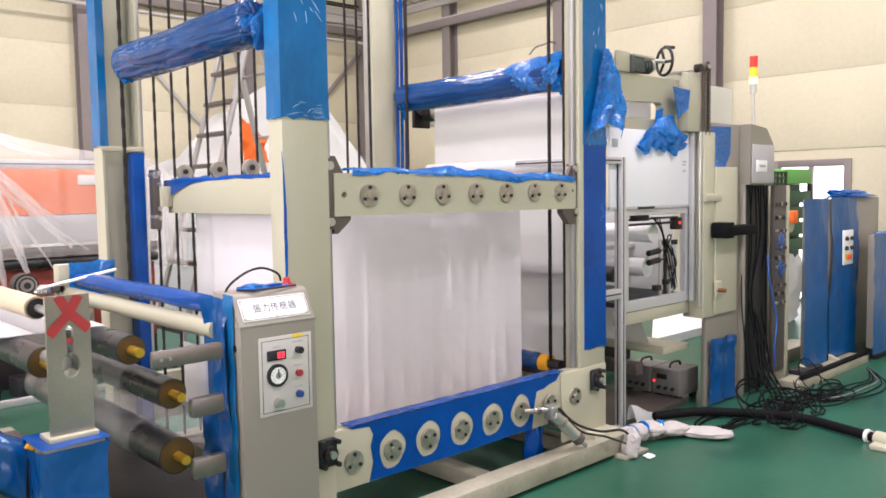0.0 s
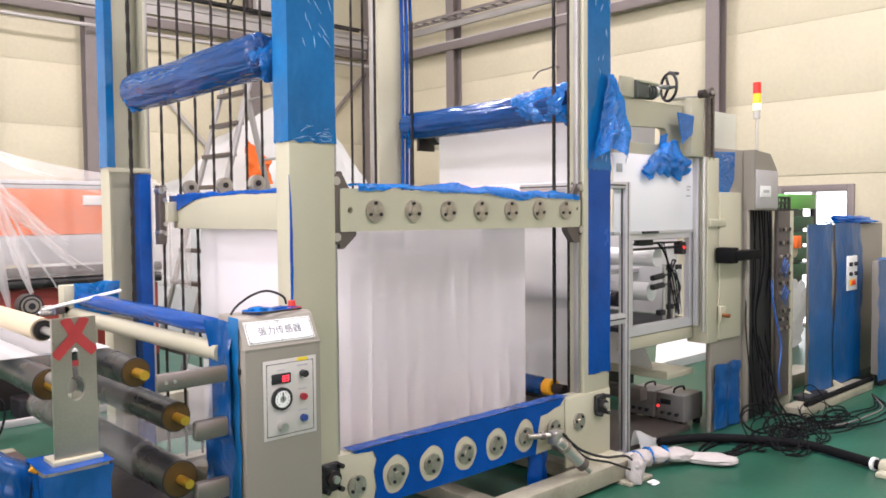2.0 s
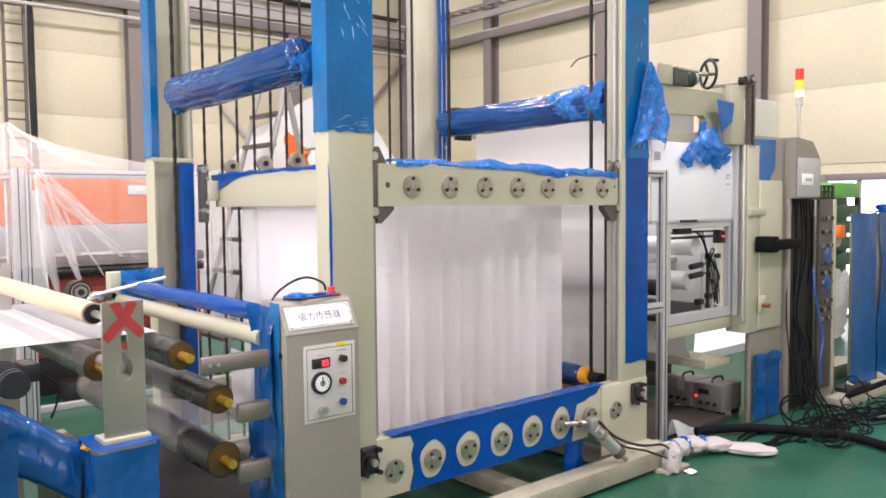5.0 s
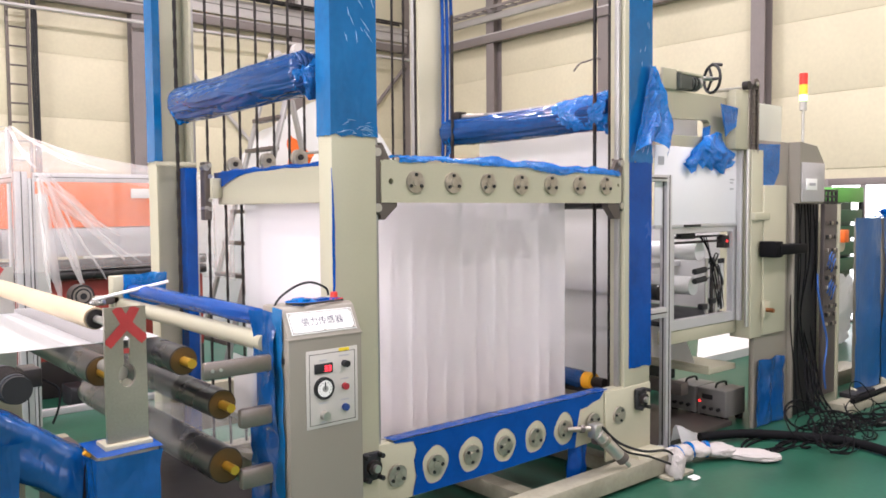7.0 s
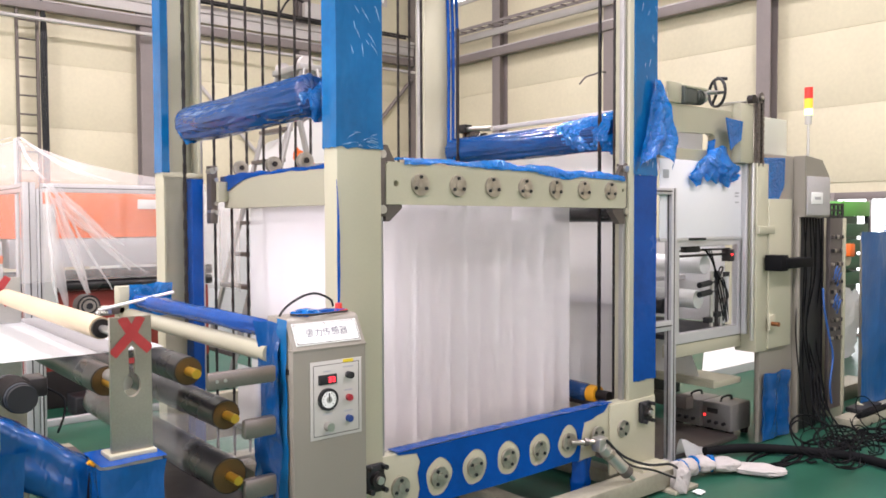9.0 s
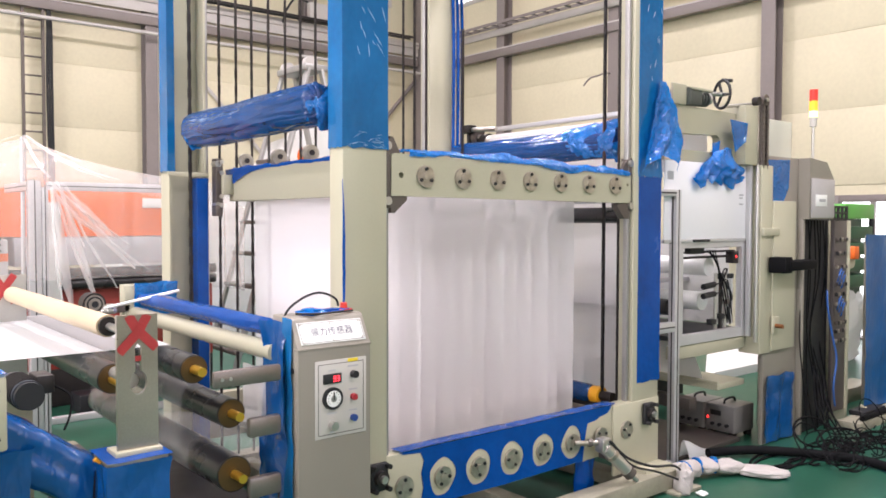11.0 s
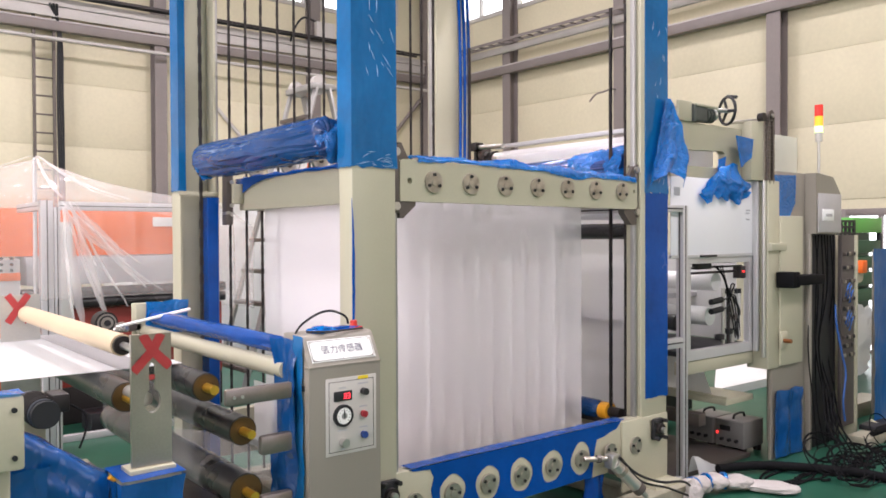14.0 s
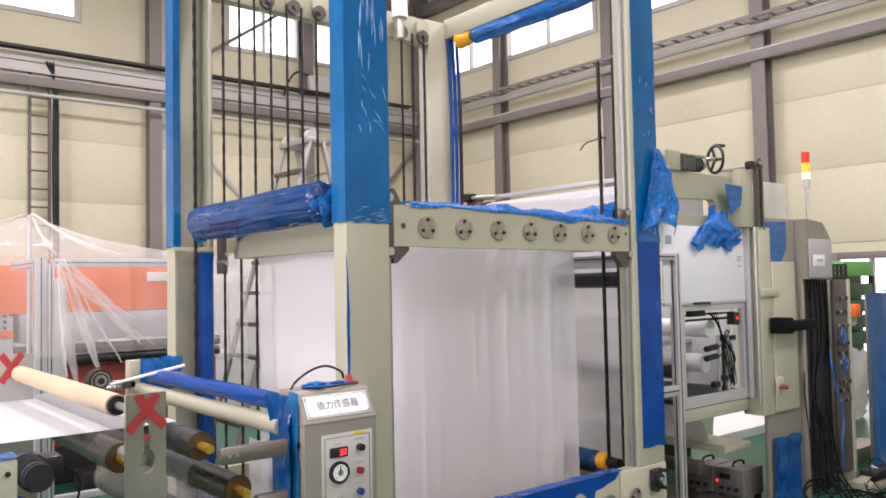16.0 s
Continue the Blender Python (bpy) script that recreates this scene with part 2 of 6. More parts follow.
def solo(name, bm, material, label, category, group="", kind="", at=(0, 0, 0)):
    """A thing of one mesh."""
    o = Vector(at)
    bmesh.ops.translate(bm, verts=bm.verts, vec=-o)
    me = bpy.data.meshes.new(name)
    bm.to_mesh(me)
    bm.free()
    smooth_mesh(me)
    me.materials.append(material)
    ob = new(name, me)
    ob.location = o
    ORIGIN[ob.name] = o
    return tagged(ob, label, category, group, kind)


def plate(outer, holes, y, t):
    """A flat plate in the xz plane with openings, t thick from y on."""
    bm = bmesh.new()
    for ring in (outer, *holes):
        vs = [bm.verts.new((x, y, z)) for x, z in ring]
        for a, b in zip(vs, vs[1:] + vs[:1]):
            bm.edges.new((a, b))
    bmesh.ops.triangle_fill(bm, edges=bm.edges[:], use_beauty=True)
    ext = bmesh.ops.extrude_face_region(bm, geom=bm.faces[:])
    bmesh.ops.translate(bm, verts=[v for v in ext["geom"] if isinstance(v, bmesh.types.BMVert)], vec=(0, t, 0))
    bmesh.ops.recalc_face_normals(bm, faces=bm.faces)
    return bm


def rect(x0, x1, z0, z1):
    return [(x0, z0), (x1, z0), (x1, z1), (x0, z1)]


def ring(cx, cz, r, n=20, rz=None):
    return [(cx + r * math.cos(2 * math.pi * k / n), cz + (rz or r) * math.sin(2 * math.pi * k / n)) for k in range(n)]


def prism(profile, x0, x1):
    """A solid with the profile (y, z) from x0 to x1."""
    bm = bmesh.new()
    a, b = [bm.verts.new((x0, y, z)) for y, z in profile], [bm.verts.new((x1, y, z)) for y, z in profile]
    n = len(profile)
    bm.faces.new(a), bm.faces.new(b)
    for k in range(n):
        bm.faces.new((a[k], a[(k + 1) % n], b[(k + 1) % n], b[k]))
    bmesh.ops.recalc_face_normals(bm, faces=bm.faces)
    bmesh.ops.bevel(bm, geom=bm.edges[:], offset=0.003, segments=2, affect="EDGES", profile=0.5)
    return bm


def wrinkled_roll(x, y0, y1, z, r, wave, seed, n=48, seg=28, rz=None):
    """A film-wrapped roll along y with an uneven skin and gathered ends."""
    bm = bmesh.new()
    rings = []
    for i in range(n + 1):
        y = y0 + (y1 - y0) * i / n
        e = min(i, n - i)
        taper = (0.55, 0.9, 1.0)[min(e, 2)]
        row = []
        for k in range(seg):
            a = 2 * math.pi * k / seg
            v = Vector((math.cos(a), y * 1.0, math.sin(a)))
            d = 0.7 * noise.noise(v * 2.3 + Vector((seed, 0, 0))) + 0.4 * noise.noise(Vector((v.x * 6, y * 1.6, v.z * 6)) + Vector((0, seed, 0)))
            d += 0.3 - 1.1 * abs(noise.noise(Vector((v.x * 3.6, y * 1.7, v.z * 3.6)) + Vector((seed, seed, 0)))) + 0.12 * noise.noise(Vector((v.x * 9, y * 3, v.z * 9)))
            rr = r * taper + wave * d
            row.append(bm.verts.new((x + rr * math.cos(a), y, z + (rr if rz is None else rr * rz / r) * math.sin(a))))
        rings.append(row)
    for a, b in zip(rings, rings[1:]):
        for k in range(seg):
            bm.faces.new((a[k], a[(k + 1) % seg], b[(k + 1) % seg], b[k]))
    bm.faces.new(rings[0]), bm.faces.new(rings[-1])
    bmesh.ops.recalc_face_normals(bm, faces=bm.faces)
    return bm


def bag(cx, cy, cz, sx, sy, sz, seed, sub=4, amp=0.45):
    """A crumpled bag of film."""
    bm = bmesh.new()
    bmesh.ops.create_icosphere(bm, subdivisions=sub, radius=1)
    for v in bm.verts:
        p = v.co.copy()
        n = 0.7 * noise.noise(p * 1.3 + Vector((seed, 0, 0))) + 0.5 * abs(noise.noise(p * 2.6 + Vector((0, seed, 0)))) + 0.12 * noise.noise(p * 6 + Vector((0, 0, seed)))
        p *= 1 + amp * n * 1.6
        v.co = (cx + p.x * sx, cy + p.y * sy, cz + p.z * sz)
    return bm


def words(text, size, m, material, parent, depth=0.0006):
    """Lettering as a mesh of its own at the pose m."""
    cu = bpy.data.curves.new("lettering", "FONT")
    cu.body, cu.size, cu.extrude, cu.align_x, cu.align_y = text, size, depth, "CENTER", "CENTER"
    tmp = bpy.data.objects.new("lettering", cu)
    scene.collection.objects.link(tmp)
    me = bpy.data.meshes.new_from_object(tmp.evaluated_get(bpy.context.evaluated_depsgraph_get()))
    bpy.data.objects.remove(tmp)
    me.transform(Matrix.Translation(-ORIGIN[parent.name]) @ m)
    me.materials.clear()
    me.materials.append(material)
    ob = new("lettering", me)
    ob.parent = parent
    return tagged(ob, "dark printed lettering")


# ---- hall ----
XW, YW, XE, YS, HT = 10.5, 13.4, -9.0, -8.0, 8.0
solo("floor", B(XE - 0.3, XW + 0.3, YS - 0.3, YW + 0.3, -0.3, 0), FLOOR, "glossy green epoxy factory floor", "floor", kind="structure")
solo("ceiling", B(XE - 0.3, XW + 0.3, YS - 0.3, YW + 0.3, HT, HT + 0.2), ROOF, "pale metal hall roof", "ceiling", kind="structure")


def wall_x(name, x, t, y0, y1, holes, label):
    """A wall in the plane x with openings (y0, y1, z0, z1)."""
    bm = bmesh.new()
    ys = sorted({y0, y1, *[h[0] for h in holes], *[h[1] for h in holes]})
    for a, b in zip(ys, ys[1:]):
        zs = [0.0]
        for h in sorted(holes, key=lambda h: h[2]):
            if h[0] <= a and b <= h[1]:
                zs += [h[2], h[3]]
        zs.append(HT)
        for k in range(0, len(zs), 2):
            if zs[k + 1] > zs[k]:
                box(bm, x, x + t, a, b, zs[k], zs[k + 1])
    return solo(name, bm, WALL, label, "wall", kind="structure")


def wall_y(name, y, t, x0, x1, holes, label):
    ob = wall_x(name, 0, t, x0, x1, holes, label)
    for v in ob.data.vertices:
        v.co = (v.co.y, y + v.co.x, v.co.z)
    ob.data.flip_normals()
    return ob


WIN_R = [(11.05, 12.5, 5.78, 6.9), (8.6, 10.75, 5.78, 6.9), (6.0, 7.9, 5.78, 6.9), (3.3, 5.2, 5.78, 6.9)]
DOOR_R = (3.85, 4.75, 0.0, 1.78)
WIN_L = [(0.6, 3.5, 5.88, 6.9), (6.05, 7.5, 5.88, 6.9), (7.85, 9.6, 5.88, 6.9)]
EAST = wall_x("wall_east", XW, 0.2, YS, YW, WIN_R + [DOOR_R], "cream sandwich-panel factory wall with high windows")
NORTH = wall_y("wall_north", YW, 0.2, XE, XW, WIN_L, "cream sandwich-panel factory wall with high windows")
# closing walls out of view, each with an opening made up for fill light
wall_x("wall_west", XE - 0.2, 0.2, YS, YW, [(-2.0, 8.0, 2.1, 5.1)], "plain cream factory wall, unseen, with an added opening for fill light")
wall_y("wall_south", YS - 0.2, 0.2, XE, XW, [(-5.0, 7.0, 2.1, 5.1)], "plain cream factory wall, unseen, with an added opening for fill light")
n_win = 0
for y0, y1, z0, z1 in WIN_R + [DOOR_R]:
    n_win += 1
    w = thing("window_%d" % n_win if z0 else "door_1", (XW, y0, z0), "bright daylit opening in a dark steel frame", "window" if z0 else "door", kind="structure")
    part("pane", B(XW + 0.1, XW + 0.11, y0 + 0.03, y1 - 0.03, z0 + 0.03, z1 - 0.03), GLASS_GLOW, w)
    for a in ((y0 - 0.05, y0 + 0.04, z0 - 0.05 * (z0 > 0), z1 + 0.05), (y1 - 0.04, y1 + 0.05, z0 - 0.05 * (z0 > 0), z1 + 0.05), (y0 + 0.04, y1 - 0.04, z1 - 0.04, z1 + 0.05), (y0 + 0.04, y1 - 0.04, z0 - 0.05, z0 + 0.03), ((y0 + y1) / 2 - 0.02, (y0 + y1) / 2 + 0.02, z0 + 0.03, z1 - 0.04)):
        part("frame_bar", B(XW - 0.03, XW + 0.06, a[0], a[1], max(a[2], 0), a[3], 0.004), GIRT_LIGHT if z0 else GIRT, w)
for x0, x1, z0, z1 in WIN_L:
    n_win += 1
    w = thing("window_%d" % n_win, (x0, YW, z0), "bright daylit window in a grey steel frame", "window", kind="structure")
    part("pane", B(x0 + 0.03, x1 - 0.03, YW + 0.1, YW + 0.11, z0 + 0.03, z1 - 0.03), GLASS_GLOW, w)
    for a in ((x0 - 0.05, x0 + 0.04, z0 - 0.05, z1 + 0.05), (x1 - 0.04, x1 + 0.05, z0 - 0.05, z1 + 0.05), (x0 + 0.04, x1 - 0.04, z1 - 0.04, z1 + 0.05), (x0 + 0.04, x1 - 0.04, z0 - 0.05, z0 + 0.03), ((x0 + x1) / 2 - 0.02, (x0 + x1) / 2 + 0.02, z0 + 0.03, z1 - 0.04)):
        part("frame_bar", B(a[0], a[1], YW - 0.03, YW + 0.06, a[2], a[3], 0.004), GIRT_LIGHT, w)
# high-bay lamps under the roof, unseen, inferred from highlights; added fill light from behind
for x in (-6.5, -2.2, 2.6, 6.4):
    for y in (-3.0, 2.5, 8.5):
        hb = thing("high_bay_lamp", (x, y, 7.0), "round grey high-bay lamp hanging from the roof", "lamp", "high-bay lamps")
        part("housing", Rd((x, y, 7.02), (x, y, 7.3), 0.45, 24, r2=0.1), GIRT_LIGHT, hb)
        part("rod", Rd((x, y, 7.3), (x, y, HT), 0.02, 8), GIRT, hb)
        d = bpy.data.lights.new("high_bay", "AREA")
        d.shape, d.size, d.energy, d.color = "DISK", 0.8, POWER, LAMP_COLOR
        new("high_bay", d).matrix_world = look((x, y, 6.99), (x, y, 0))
# fill lights added in those openings to brighten the near faces
area("window_light_west", (XE + 0.05, 3.0, 3.6), (0, 3.0, 2.6), 10, 3.0, 1150, FILL_COLOR)
area("window_light_south", (1.0, YS + 0.05, 3.6), (1.0, 0, 2.6), 12, 3.0, 130, FILL_COLOR)

# columns, girts, pipes and trays
COLS_E, COLS_N = (-2.2, 0.4, 3.0, 5.6, 8.22, 10.83), (-7.0, -4.1, -1.2, 1.75, 4.68, 7.6)


def column(name, x, y, along_y):
    """An I-section wall column."""
    c = thing(name, (x, y, 0), "grey-brown steel wall column", "column", kind="structure")
    for o, mt in ((-0.1, GIRT), (0.1, GIRT)):
        if along_y:
            part("flange", B(x + (-0.22 if o < 0 else -0.03), x + (-0.2 if o < 0 else -0.01), y - 0.1, y + 0.1, 0, HT), GIRT, c)
        else:
            part("flange", B(x - 0.1, x + 0.1, y + (-0.22 if o < 0 else -0.03), y + (-0.2 if o < 0 else -0.01), 0, HT), GIRT, c)
    part("column_web", B(x - 0.2, x - 0.03, y - 0.01, y + 0.01, 0, HT) if along_y else B(x - 0.01, x + 0.01, y - 0.2, y - 0.03, 0, HT), GIRT, c)


for y in COLS_E:
    column("column", XW, y, True)
for x in COLS_N:
    column("column", x, YW, False)
solo("corner_column", B(XW - 0.3, XW - 0.02, YW - 0.3, YW - 0.02, 0, HT, 0.01), GIRT, "grey-brown steel corner column", "column", kind="structure")
for z0, z1, d0, d1, m, nm, dz in ((4.66, 4.8, 0.12, 0.26, GIRT, "girt", -0.14), (5.02, 5.14, 0.23, 0.29, GIRT_LIGHT, "girt", -0.12), (7.2, 7.4, 0.05, 0.26, GIRT, "girt", 0.0)):
    solo(nm, B(XE, XW - 0.35, YW - d1, YW - d0, z0, z1, 0.006), m, "long steel wall girt", "girt", kind="structure")
    lower = 0.0
    solo(nm, B(XW - d1, XW - d0, YS, YW - 0.35, z0 + dz + lower, z1 + dz, 0.006), m, "long steel wall girt", "girt", kind="structure")
solo("girt", B(XE, XW - 0.35, YW - 0.262, YW - 0.235, 4.86, 5.015, 0.004), GIRT_LIGHT, "pale steel web of the wall girt", "girt", kind="structure")
solo("girt_shelf", B(XE, XW - 0.35, YW - 0.23, YW - 0.02, 4.81, 4.83), GIRT_LIGHT, "pale steel ledge on the wall girt", "girt", kind="structure")
solo("girt_shelf", B(XW - 0.23, XW - 0.02, YS, YW - 0.35, 4.67, 4.69), GIRT_LIGHT, "pale steel ledge on the wall girt", "girt", kind="structure")
solo("pipe", Rd((XE, YW - 0.38, 4.5), (XW - 0.4, YW - 0.38, 4.5), 0.03), GIRT_LIGHT, "thin grey pipe along the wall", "pipe", kind="structure")
tray = thing("cable_tray", (0, YW - 0.35, 5.0), "black ladder cable tray along the wall", "cable tray", kind="structure")
for o in (0.0, 0.16):
    part("tray_rail", B(XE, XW - 0.6, YW - 0.33 - o, YW - 0.315 - o, 5.16, 5.2), DARK_STEEL, tray)
part("cable_bundle", tube([(XE + k * 0.9, YW - 0.4 + 0.02 * (k % 3), 5.18 + 0.012 * (k % 2)) for k in range(21)], 0.035), BLACK, tray)
tray2 = thing("cable_tray", (XW - 0.35, 0, 5.0), "grey ladder cable tray along the wall", "cable tray", kind="structure")
for o in (0.0, 0.2):
    part("tray_rail", B(XW - 0.34 - o, XW - 0.32 - o, YS, YW - 0.6, 5.03, 5.08), GIRT, tray2)
rung = bmesh.new()
for k in range(70):
    box(rung, XW - 0.52, XW - 0.34, -4 + k * 0.25, -3.97 + k * 0.25, 5.04, 5.06)
part("tray_rungs", rung, GIRT, tray2)
for x in (5.1, 8.1):
    solo("brace", Rd((x, YW - 0.06, 4.4), (x + 2.1, YW - 0.06, 2.2), 0.035, seg=8), GIRT_LIGHT, "thin diagonal steel wall brace", "brace", kind="structure")
solo("brace", Rd((9.3, YW - 0.1, 3.4), (10.2, YW - 0.1, 4.4), 0.04, seg=8), GIRT, "thin diagonal steel wall brace", "brace", kind="structure")
solo("brace", Rd((5.4, YW - 0.1, 5.5), (7.4, YW - 0.1, 6.9), 0.03, seg=8), GIRT, "thin diagonal steel wall brace", "brace", kind="structure")

# wall panels, with open joints between them
for wall, cols, along_y in ((EAST, sorted(COLS_E) + [YW - 0.3], True), (NORTH, sorted(COLS_N) + [XW - 0.3], False)):
    for a, b in zip(cols, cols[1:]):
        for k in range(5):
            z0, z1 = k * 0.98, k * 0.98 + 0.977
            if along_y and z0 < 1.8 and a < DOOR_R[1] and b > DOOR_R[0]:
                continue
            a1, b1 = a + 0.002, b - 0.002
            part("panel", B(XW - 0.012, XW - 0.001, a1, b1, z0, z1, 0.003) if along_y else B(a1, b1, YW - 0.012, YW - 0.001, z0, z1, 0.003), WALL, wall)

# wall ladder and cables
lad = thing("wall_ladder", (2.8, YW - 0.15, 0), "dark steel rung ladder fixed to the wall", "ladder")
for x in (2.78, 3.06):
    part("stile", B(x - 0.02, x + 0.02, YW - 0.2, YW - 0.15, 0, 5.0), ARM_STEEL, lad)
for k in range(17):
    part("rung", Rd((2.78, YW - 0.17, 0.3 + 0.28 * k), (3.06, YW - 0.17, 0.3 + 0.28 * k), 0.014, seg=8), ARM_STEEL, lad)
riser = thing("cable_riser", (3.16, YW - 0.2, 0), "thick bundle of black cables up the wall", "cables")
for k in range(3):
    part("cable", tube([(3.11 + 0.03 * k, YW - 0.2, 0), (3.12 + 0.03 * k, YW - 0.2, 2.0), (3.1 + 0.035 * k, YW - 0.22, 3.6), (3.12 + 0.02 * k, YW - 0.2, 4.6), (3.08 - 0.05 * k, YW - 0.3, 5.05)], 0.017), BLACK, riser)
ebx = thing("junction_box", (7.75, YW - 0.25, 5.2), "grey steel junction box with conduit on a bracket", "junction box")
part("case", B(7.52, 7.9, YW - 0.42, YW - 0.3, 5.2, 5.5, 0.01), GIRT_LIGHT, ebx)
part("bracket", B(7.45, 8.0, YW - 0.42, YW - 0.3, 5.15, 5.2, 0.004), DARK_STEEL, ebx)
part("conduit", tube([(7.6, YW - 0.3, 5.5), (7.3, YW - 0.3, 5.55), (7.1, YW - 0.3, 5.3), (7.0, YW - 0.35, 5.06)], 0.02), BLACK, ebx)

# ---- accumulator frame ----
acc = thing("accumulator_frame", (1.7, 2.7, 0), "cream painted four-post web accumulator frame, partly wrapped in blue film", "machine frame")
TOP = 3.42
POSTS = (("A", 1.7, 2.7, 0.215), ("B", 3.565, 2.7, 0.235), ("C", 1.61, 4.31, 0.21), ("D", 3.46, 4.36, 0.235))
post = {}
for nm, x0, y0, w in POSTS:
    bm = B(x0, x0 + w, y0, y0 + 0.1, 0.0, TOP, 0.006)
    if nm == "C":
        bm.clear()
        # an open channel: two flanges on a back web, in one piece
        x1, yb, th = x0 + w, y0 + 0.12, 0.012
        section = [(x0, y0), (x0 + th, y0), (x0 + th, yb - 0.02), (x1 - th, yb - 0.02), (x1 - th, y0), (x1, y0), (x1, yb), (x0, yb)]
        foot_v = [bm.verts.new((x, y, 0.0)) for x, y in section]
        head_v = [bm.verts.new((x, y, TOP)) for x, y in section]
        bm.faces.new(foot_v[::-1])
        bm.faces.new(head_v)
        for k in range(8):
            bm.faces.new((foot_v[k], foot_v[(k + 1) % 8], head_v[(k + 1) % 8], head_v[k]))
    post[nm] = part("post", bm, CREAM, acc)


def sleeve(parent, x0, x1, y0, y1, z0, z1, material, seed, wob=0.006, label="clinging blue film sleeve"):
    """Film round a post: four thin faces with a ragged lower edge."""
    bm = bmesh.new()
    n, nz = 36, 30
    loop = []
    per = [(x0, y0), (x1, y0), (x1, y1), (x0, y1)]
    for k in range(4):
        a, b = per[k], per[(k + 1) % 4]
        for j in range(n // 4):
            u = j / (n // 4)
            loop.append((a[0] + (b[0] - a[0]) * u, a[1] + (b[1] - a[1]) * u))
    rows = []
    for i in range(nz + 1):
        row = []
        for k, (x, y) in enumerate(loop):
            z = z0 + (z1 - z0) * i / nz
            if i == 0:
                z += 0.012 * noise.noise(Vector((k * 0.7, seed, 0)))
            if i == nz:
                z += 0.01 * noise.noise(Vector((k * 0.7, seed, 5)))
            edge = math.exp(-abs(z - z0) / 0.05) + math.exp(-abs(z - z1) / 0.05)
            d = wob * (0.15 + edge) * (0.5 + noise.noise(Vector((x * 22 + seed, y * 22, z * 12))))
            cx, cy = (x0 + x1) / 2, (y0 + y1) / 2
            row.append(bm.verts.new((x + (d if x > cx else -d) * (abs(x - cx) > (x1 - x0) * 0.45), y + (d if y > cy else -d) * (abs(y - cy) > (y1 - y0) * 0.45), z)))
        rows.append(row)
    m = len(loop)
    for a, b in zip(rows, rows[1:]):
        for k in range(m):
            bm.faces.new((a[k], a[(k + 1) % m], b[(k + 1) % m], b[k]))
    bmesh.ops.recalc_face_normals(bm, faces=bm.faces)
    return part("film_sleeve", bm, material, parent, label)


sleeve(post["A"], 1.697, 1.918, 2.697, 2.803, 1.787, TOP - 0.02, BLUE_FLAT, 1)
sleeve(post["B"], 3.6, 3.803, 2.695, 2.803, 1.74, TOP - 0.02, BLUE_FLAT, 2)
sleeve(post["B"], 3.605, 3.804, 2.696, 2.804, 0.6, 1.742, BLUE_TAPE, 3, 0.004)
sleeve(post["C"], 1.6, 1.64, 4.302, 4.415, 1.76, TOP - 0.02, BLUE_FLAT, 4, 0.004)
sleeve(post["C"], 1.765, 1.826, 4.302, 4.4, 0.0, 1.73, BLUE_TAPE, 5, 0.004)
part("splice_plate", B(1.6, 1.83, 4.298, 4.308, 1.735, 1.76, 0.002), CREAM, acc)
part("film_strip", crumple(1.02, 1.66, 26, 3, lambda u, v: (1.694 + 0.012 * v * math.sin(math.pi * (u - 1.02) / 0.64), 2.694 - 0.004 * v, u), 0.003), BLUE_TAPE, post["A"], "torn strip of blue film")
for x in (3.64, 3.68, 3.72):
    part("film_strip", tube([(x, 4.34, TOP - 0.1), (x + 0.015, 4.33, 2.6), (x, 4.335, 1.0)], 0.012), BLUE_TAPE, post["D"], "hanging strip of blue film")
rng_c = random.Random(8)
# glints along the creases, put into a pale film colour
PALE_GLINT = film_mat("painted_glint_film", (0.3, 0.5, 0.75), (1, 1, 1), 12.0, 0.6, 0.02, 0.15)
for k in range(48):
    top, high = k < 30, k < 18
    cx_, cz_ = rng_c.uniform(1.77, 1.9) if top else rng_c.uniform(1.73, 1.9), (rng_c.uniform(2.42, 2.78) if high else rng_c.uniform(2.14, 2.4)) if top else 1.795 + abs(rng_c.gauss(0, 0.026))
    ln, tilt = rng_c.uniform(0.06, 0.18) if high else rng_c.uniform(0.02, 0.075), rng_c.uniform(-0.08, 0.06) if high else rng_c.uniform(-0.7, -0.1) if top else 1.57 + rng_c.uniform(-0.5, 0.5)
    wd, arc = (0.003, 0) if top else (0.0022, rng_c.uniform(-0.006, 0.006))
    part("crease", crumple(0, 1, 10, 3, lambda u, v: (cx_ + math.sin(tilt) * ln * (u - 0.5) + (wd * (v - 0.5) * math.sin(math.pi * u) if top else 0), 2.6945 - 0.003 * math.sin(math.pi * v) * math.sin(math.pi * u), cz_ + math.cos(tilt) * ln * (u - 0.5) + (0 if top else (wd * (v - 0.5) + arc) * math.sin(math.pi * u))), 0.0012, seed=k), PALE_GLINT, post["A"], "crease in the film with its glint painted pale")
for k in range(16):
    cx_, cz_ = rng_c.uniform(3.66, 3.79), 1.79 + abs(rng_c.gauss(0, 0.05)) if k % 2 else rng_c.uniform(2.2, 2.7)
    ln, tilt = rng_c.uniform(0.02, 0.06), rng_c.uniform(-0.6, 0.6)
    part("crease", crumple(0, 1, 8, 3, lambda u, v: (cx_ + math.sin(tilt) * ln * (u - 0.5) + 0.003 * (v - 0.5) * math.sin(math.pi * u), 2.6925 - 0.002 * math.sin(math.pi * v) * math.sin(math.pi * u), cz_ + math.cos(tilt) * ln * (u - 0.5)), 0.001, seed=k), PALE_GLINT, post["B"], "crease in the film with its glint painted pale")
